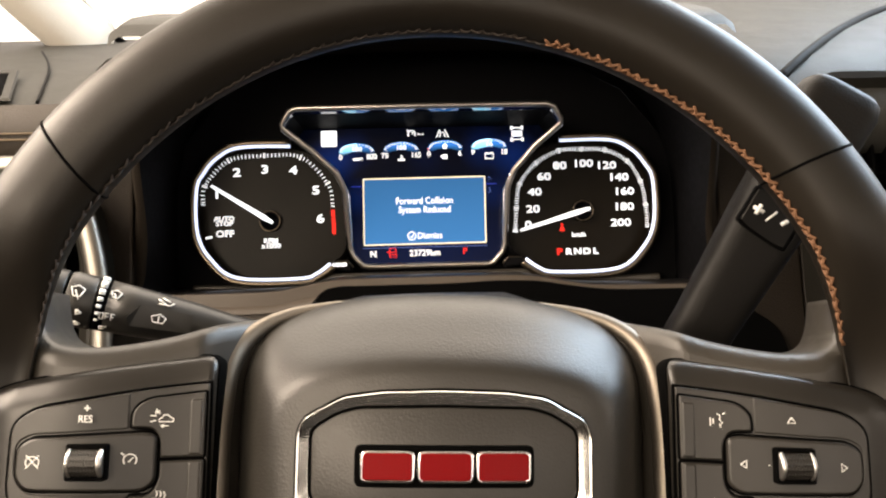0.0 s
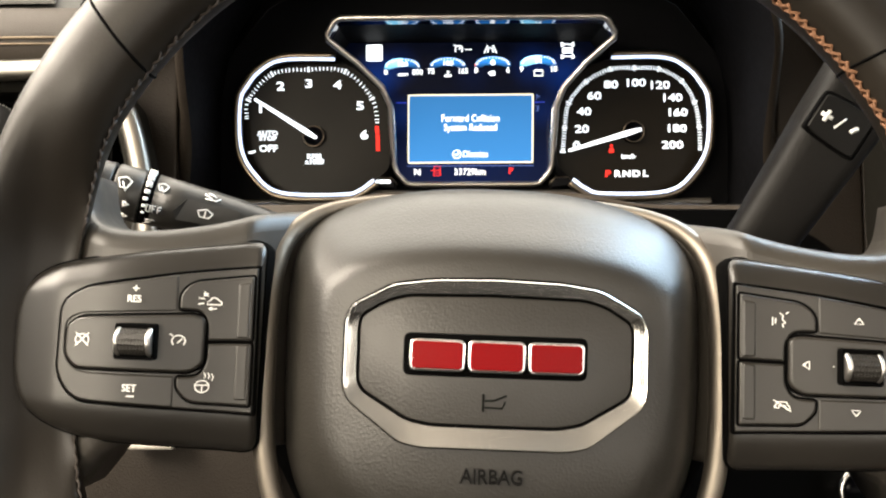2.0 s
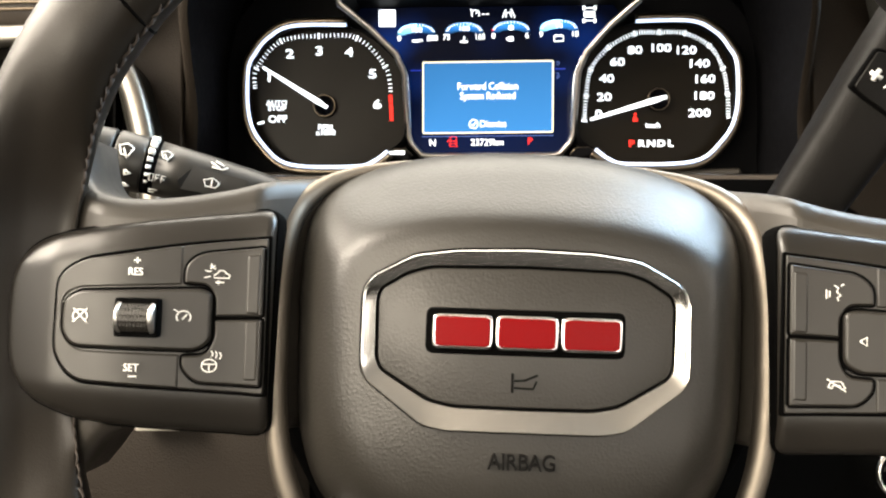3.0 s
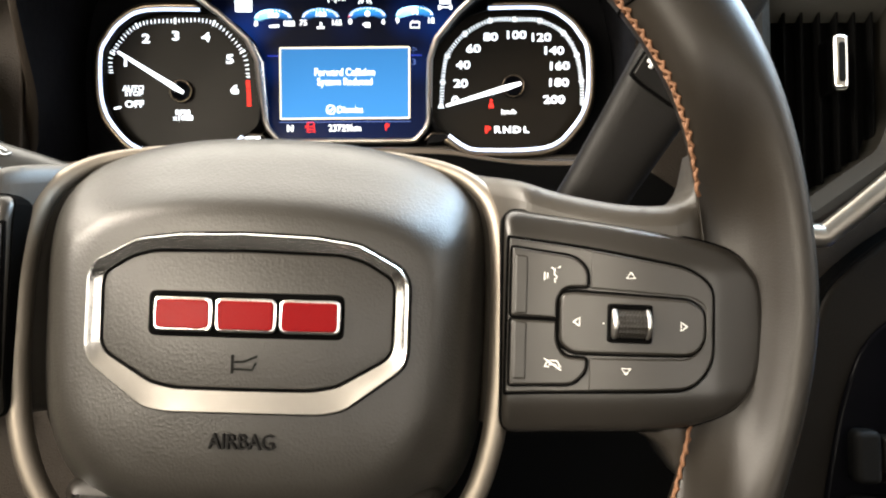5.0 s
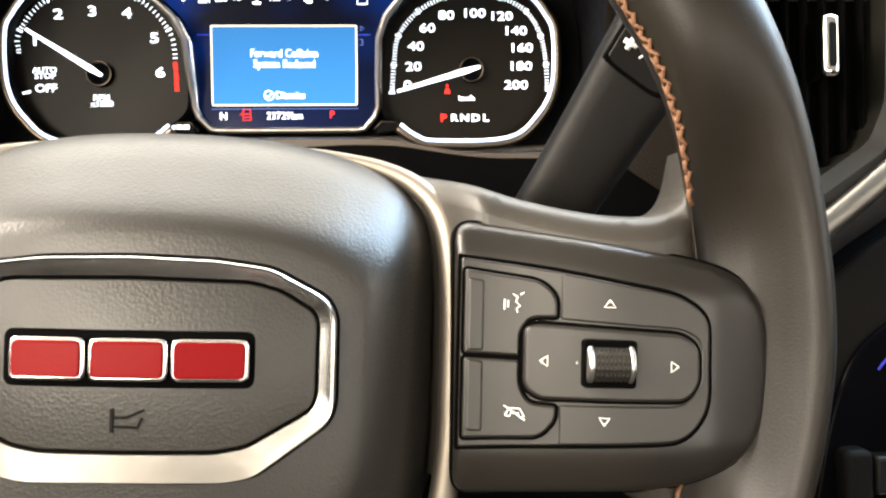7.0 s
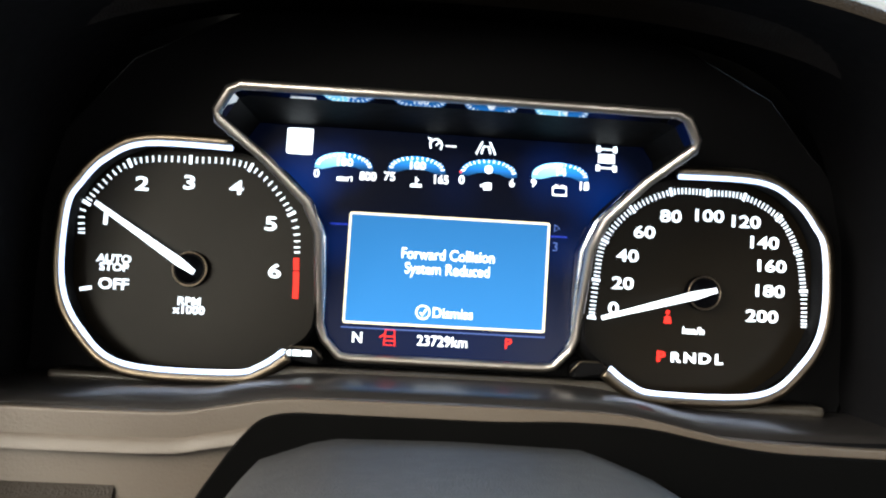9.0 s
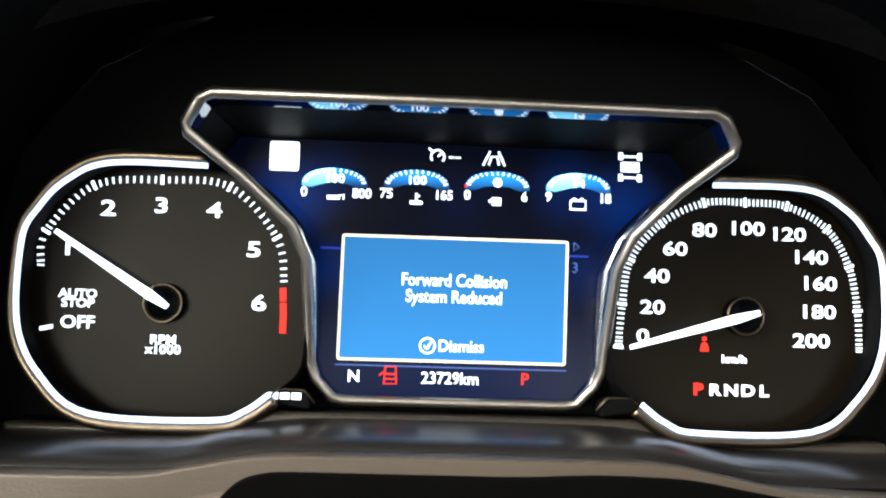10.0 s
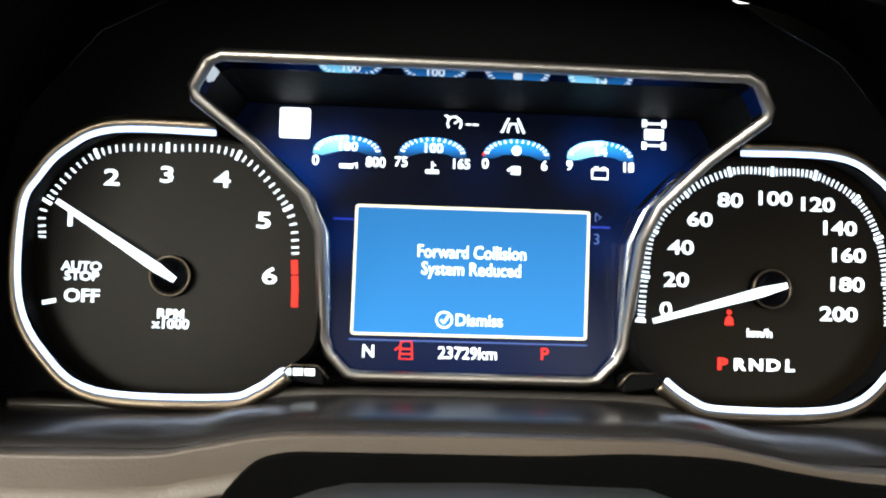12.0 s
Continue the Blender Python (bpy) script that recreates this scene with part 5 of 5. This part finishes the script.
def spoke(w, g):
    def m(pts):
        return [(g * x * 0.001, z * 0.001) for x, z in pts]

    def surf(x, z):
        return swell(x)

    def fine(outline, step=0.004):
        """More points on an outline, so that it can follow a curved face."""
        out = []
        for i, p in enumerate(outline):
            a, b = Vector(outline[i - 1]), Vector(p)
            k = max(1, int((b - a).length / step))
            out += [tuple(a.lerp(b, (j + 1) / k)) for j in range(k)]
        return out

    def sheet(name, outline, front, back, bevel, material, parent, label="", steps=3, tuck=0.0, round_off=False):
        """A slab that follows the curve of the spoke, cut into upright strips."""
        bm = slab(fine(outline), front, back, bevel, steps)
        xs = sorted({round(v.co.x, 4) for v in bm.verts})
        x = xs[0] + 0.003
        while x < xs[-1]:
            if abs(x) < 0.156 or round_off or name == "spoke":
                bmesh.ops.bisect_plane(bm, geom=bm.verts[:] + bm.edges[:] + bm.faces[:], plane_co=(x, 0, 0), plane_no=(1, 0, 0))
            x += 0.002
        if round_off:
            for k in range(-23, 19):
                bmesh.ops.bisect_plane(bm, geom=bm.verts[:] + bm.edges[:] + bm.faces[:], plane_co=(0, 0, 0.002 * k), plane_no=(0, 0, 1))
            for f in bm.faces:
                f.smooth = True
            for v in bm.verts:
                x, z = abs(v.co.x), v.co.z
                top, low = 0.0255 - 0.155 * (x - 0.092), -0.0325 + 0.06 * (x - 0.092)
                v.co.y += 0.0034 * (max(0.0, x - 0.1660) / 0.0175) ** 1.25 + 0.0042 * (max(0.0, z - top) / 0.011) ** 1.6 + 0.0050 * (max(0.0, low - z) / 0.015) ** 1.6
        for v in bm.verts:
            u = min(1.0, max(0.0, (0.101 - abs(v.co.x)) / 0.023))
            v.co.y += swell(v.co.x) + tuck * u * u * (3 - 2 * u)
            if name == "spoke":
                e = min(1.0, max(0.0, (abs(v.co.x) - 0.152) / 0.022))
                v.co.y += 0.0075 * e * e * (3 - 2 * e)
        return part(name, bm, material, parent, label)

    arm = sheet("spoke", spline(m([(70.5, 55), (90, 50), (113.6, 42.8), (137.5, 38.6), (155, 39.6), (163.5, 46.5), (167.5, 62)]), 5) + spline(m([(178, 39), (179, 0), (176, -49)]), 3) + spline(m([(163.5, -66), (157, -58.5), (149, -49), (135, -45), (96, -48), (70.5, -49)]), 5), 0.0080, 0.044, 0.008, SPOKE, w, "soft black spoke", tuck=0.025)
    rim_end = rounded(m([(91, 36.4), (130, 31.0), (165, 25.0), (177.5, 20.6), (184.6, 9), (185.6, -6), (184.6, -22), (177, -34.6), (158, -42.8), (92, -48.0)]), [0.007, 0.02, 0.012, 0.012, 0.012, 0.02, 0.012, 0.012, 0.02, 0.007])
    fr = sheet("panel_frame", rim_end, 0.0012, 0.036, 0.0032, SATIN, arm, "satin black button frame", steps=5, round_off=True)
    sheet("frame_joint", inset(rim_end, -0.0007), 0.0040, 0.036, 0.0003, GAP, fr, round_off=True)
    sheet("panel_gap", rounded(m([(92, 25.9), (118, 22.9), (156.5, 16.0), (165.6, 9.6), (166.0, -19), (158.5, -28.6), (92, -32.9)]), [0.001, 0.02, 0.008, 0.008, 0.012, 0.008, 0.001]), 0.0010, 0.010, 0.0004, GAP, fr)
    insert = rounded(m([(93, 24.7), (118, 21.7), (156.2, 14.8), (164.5, 9.0), (164.8, -18.4), (158, -27.4), (93, -31.7)]), [0.001, 0.02, 0.008, 0.008, 0.012, 0.008, 0.001])
    fr_in = sheet("insert_panel", insert, 0.0002, 0.008, 0.0006, BUTTON, fr)
    up = rounded(m([(122.0, 20.8), (156.2, 14.8), (164.4, 9), (164.8, -18.2), (158, -27.2), (122.0, -29.6), (122.0, -17.8), (157, -16.8), (162.3, -11), (162.0, 2), (157, 5.0), (122.0, 7.0)]), [0.0008, 0.008, 0.007, 0.012, 0.007, 0.0008, 0.0008, 0.004, 0.004, 0.004, 0.004, 0.0008])
    rocker = sheet("direction_rocker", up, -0.0002, 0.006, 0.0007, BUTTON, fr)
    inner = rounded(m([(111.4, 4.6), (115.5, 5.8), (156, 3.9), (161, 0.6), (161.4, -10.5), (157.5, -15.4), (116, -16.2), (111.4, -13)]), 0.0035)
    ir = sheet("inner_rocker_gap", inset(inner, -0.0009), -0.0006, 0.004, 0.0004, GAP, fr)
    ir = sheet("inner_rocker", inner, -0.0022, 0.004, 0.0011, BUTTON, fr)
    o1 = rounded(m([(94, 21.4), (116.2, 18.4), (120.9, 14), (120.9, 7.6), (113, 7.4), (110.2, 3.0), (110.2, -4.0), (94, -3.6)]), [0.001, 0.004, 0.004, 0.001, 0.003, 0.003, 0.0006, 0.001])
    o2 = rounded(m([(94, -4.8), (110.2, -5.2), (110.2, -12.5), (113, -17.8), (120.9, -18.1), (120.9, -22.4), (116.6, -27.6), (94, -28.8)]), [0.001, 0.0006, 0.003, 0.003, 0.001, 0.004, 0.004, 0.001])
    for o in (o1, o2):
        sheet("button_gap", inset(o, -0.0008), -0.0005, 0.004, 0.0002, GAP, fr)
    b1, b2 = (sheet("small_button", o, -0.0012, 0.006, 0.0009, BUTTON, fr) for o in (o1, o2))
    # raised finger ridges of the two small buttons
    for b, z0, z1 in ((b1, -3.2, 18.6), (b2, -27.0, -5.4)):
        sheet("finger_ridge", rounded(m([(94.6, z0), (100.2, z0), (100.2, z1), (94.6, z1 + 0.8)]), 0.0015), -0.0015, 0.002, 0.0012, BUTTON, b)

    # thumb wheel: a ribbed roller between bright cheeks
    cx, cz = g * 0.1350, -0.0049
    part("roller_slot", slab(rounded(rect(cx - 0.0076, cx + 0.0076, cz - 0.0068, cz + 0.0068), 0.0012), -0.0026, 0.002, 0.0003), GAP, ir)
    bm = bmesh.new()
    n, rows, rings = 40, 17, []
    for j in range(rows):
        for k2 in (0, 1):
            xx = -0.0052 + 0.0104 * (j + k2 * 0.98) / rows
            rings.append([(cx + xx, 0.0028 - (0.0088 + dr) * math.cos(2 * math.pi * k / n), cz + (0.0062 + dr) * math.sin(2 * math.pi * k / n)) for k in range(n) for dr in (0.0004 if (j % 2 and k % 2) else 0.0,)])
    loft(bm, rings, cap=(True, True), smooth=False)
    part("thumb_roller", bm, BUTTON, ir, "knurled black roller")
    for q in (-1, 1):
        bm = bmesh.new()
        rings = [[(cx + q * xx, 0.0028 - r * 1.36 * math.cos(2 * math.pi * k / 36), cz + r * math.sin(2 * math.pi * k / 36)) for k in range(36)] for xx, r in ((0.0051, 0.0060), (0.0053, 0.0067), (0.0064, 0.0066), (0.0069, 0.0058))]
        loft(bm, rings, cap=(True, True))
        part("roller_cheek", bm, CHEEK, ir, "bright chrome cheek")

    # legends
    def sym(name, lines, parent, depth, width=0.00040):
        mid = sum((Vector(p) for ln in lines for p in ln), Vector((0, 0))) / sum(len(ln) for ln in lines)
        lines = [[tuple(mid + (Vector(p) - mid) * 0.87) for p in ln] for ln in lines]
        ob = flat(name, [stroke(m(ln), width) for ln in lines], depth, LEGEND, parent, thick=0.00015)
        for v in ob.data.vertices:
            v.co.y += swell(v.co.x)

    def tri(cx, cz, dx, dz, s=1.75):
        t = Vector((dx, dz))
        p = Vector((-dz, dx))
        pts = [tuple(Vector((cx, cz)) + v) for v in (t * s * 0.7, -t * s * 0.7 + p * s, -t * s * 0.7 - p * s)]
        return pts + [pts[0]]

    if g > 0:
        sym("up_arrow", [tri(135.6, 12.2, 0, 1)], rocker, -0.0003)
        sym("down_arrow", [tri(134.6, -22.0, 0, -1)], rocker, -0.0003)
        sym("left_arrow", [tri(117.0, -4.9, -1, 0)], ir, -0.0023)
        sym("right_arrow", [tri(153.7, -5.3, 1, 0)], ir, -0.0023)
        sym("voice_symbol", [[(108, 14.6), (109.5, 13.6), (109, 12), (110.4, 10.6), (109.2, 9.8), (109.6, 8.4)], [(106.4, 10), (106.4, 12.4)], [(105.2, 9.2), (105.2, 12.8)], [(110.4, 14.4), (111.6, 15.2)]], b1, -0.0016)
        sym("hang_up_symbol", [[(106, -21.4), (107.4, -19.0), (110.8, -19.0), (112.4, -21.6), (110.8, -22.0), (110.4, -20.6), (107.8, -20.6), (107.6, -21.8), (106, -21.4)], [(105.6, -18.2), (112.6, -22.8)]], b2, -0.0016)
        sym("wheel_dot", [[(126.0, -5.0), (126.4, -5.0)]], ir, -0.0023)
    else:
        letters("word_res", "RES", 0.0038, -0.1368, 0.0110, -0.0003, LEGEND, rocker, wide=0.92, bold=0.00002, thick=0.00015)
        sym("plus_mark", [[(136.9, 13.8), (136.9, 16.4)], [(135.6, 15.1), (138.2, 15.1)]], rocker, -0.0003, 0.0005)
        letters("word_set", "SET", 0.0038, -0.1368, -0.0225, -0.0003, LEGEND, rocker, wide=0.92, bold=0.00002, thick=0.00015)
        sym("minus_mark", [[(138.4, -25.6), (135.2, -25.6)]], rocker, -0.0003, 0.0005)
        arc = [(154.7 + 2.9 * math.cos(math.radians(a)), -4.9 + 2.5 * math.sin(math.radians(a))) for a in range(-40, 221, 20)]
        sym("cancel_symbol", [arc, [(151.9, -1.9), (157.5, -7.5)], [(151.9, -7.5), (157.5, -1.9)]], ir, -0.0023)
        arc = [(120.2 + 2.7 * math.cos(math.radians(a)), -4.5 + 2.5 * math.sin(math.radians(a))) for a in range(-40, 221, 20)]
        sym("cruise_symbol", [arc, [(120.7, -5.4), (118.9, -3.4)], [(123.9, -1.4), (122.5, -2.4)]], ir, -0.0023)
        # a car behind a spark, an arrow under it
        sym("gap_symbol", [[(105.2, 9.6), (105.0, 11.0), (106.2, 11.4), (107.2, 12.6), (109.0, 12.6), (110.2, 11.2), (111.0, 10.8), (111.0, 9.6), (105.2, 9.6)], [(112.2, 12.2), (114.6, 12.4)], [(112.4, 10.2), (114.8, 9.6)], [(111.6, 14.0), (112.4, 15.4)], [(110.6, 13.2), (112.8, 14.4)], [(112.8, 13.2), (110.8, 14.6)], [(107.0, 7.8), (110.0, 7.8)], [(109.0, 8.5), (110.4, 7.8), (109.0, 7.1)]], b1, -0.0016)
        ring = [(111.4 + 2.9 * math.cos(math.radians(a)), -21.6 + 2.6 * math.sin(math.radians(a))) for a in range(0, 361, 20)]
        sym("heated_wheel_symbol", [ring, [(108.8, -21.0), (114.0, -21.0)], [(111.4, -21.4), (111.4, -23.8)], [(110.6, -18.0), (110.0, -16.8), (110.8, -15.6)], [(109.0, -18.4), (108.4, -17.0), (109.2, -15.6)], [(107.4, -19.0), (106.8, -17.4), (107.6, -16.0)]], b2, -0.0016)

    # chrome strip along the side of the airbag cover
    pts = [(0, 0.0500, 62.0), (24, 0.0500, 61.2), (42, 0.0495, 59.6), (56, 0.0485, 57.2), (68, 0.0465, 54), (79, 0.043, 48.5), (87.5, 0.038, 39.5), (91, 0.0325, 28), (92, 0.027, 8), (92, 0.0255, -14), (91.6, 0.025, -34), (89, 0.025, -55), (82.5, 0.026, -75), (70, 0.028, -92), (50, 0.032, -106)]
    path = spline([(g * x * 0.001, y, z * 0.001) for x, y, z in pts], 6)
    n = len(path)
    ra = [0.0012 + 0.0033 * min(1, max(0, k / n - 0.12) / 0.33) for k in range(n)]
    part("chrome_strip", tube(path, ra, [r * 1.1 for r in ra], n=16), STRIP, w, "satin chrome side strip")


CHEEK = mat("roller_cheek_metal", (0.62, 0.60, 0.57), 0.36, metal=1.0, vary=0.05)
EMBOSS = mat("emboss_shadow", (0.0035, 0.0032, 0.0030), 0.6, vary=0.1, spec=0.1)
SPOKE = mat("spoke_soft_black", (0.028, 0.0243, 0.0196), 0.44, vary=0.15, grain=0.00006, grain_scale=1500, spec=0.5)
RINGMETAL = mat("ring_satin_chrome", (0.7, 0.685, 0.655), 0.24, metal=1.0, vary=0.05)
STRIP = mat("strip_dark_chrome", (0.23, 0.203, 0.170), 0.52, metal=1.0, vary=0.08)
wheel()
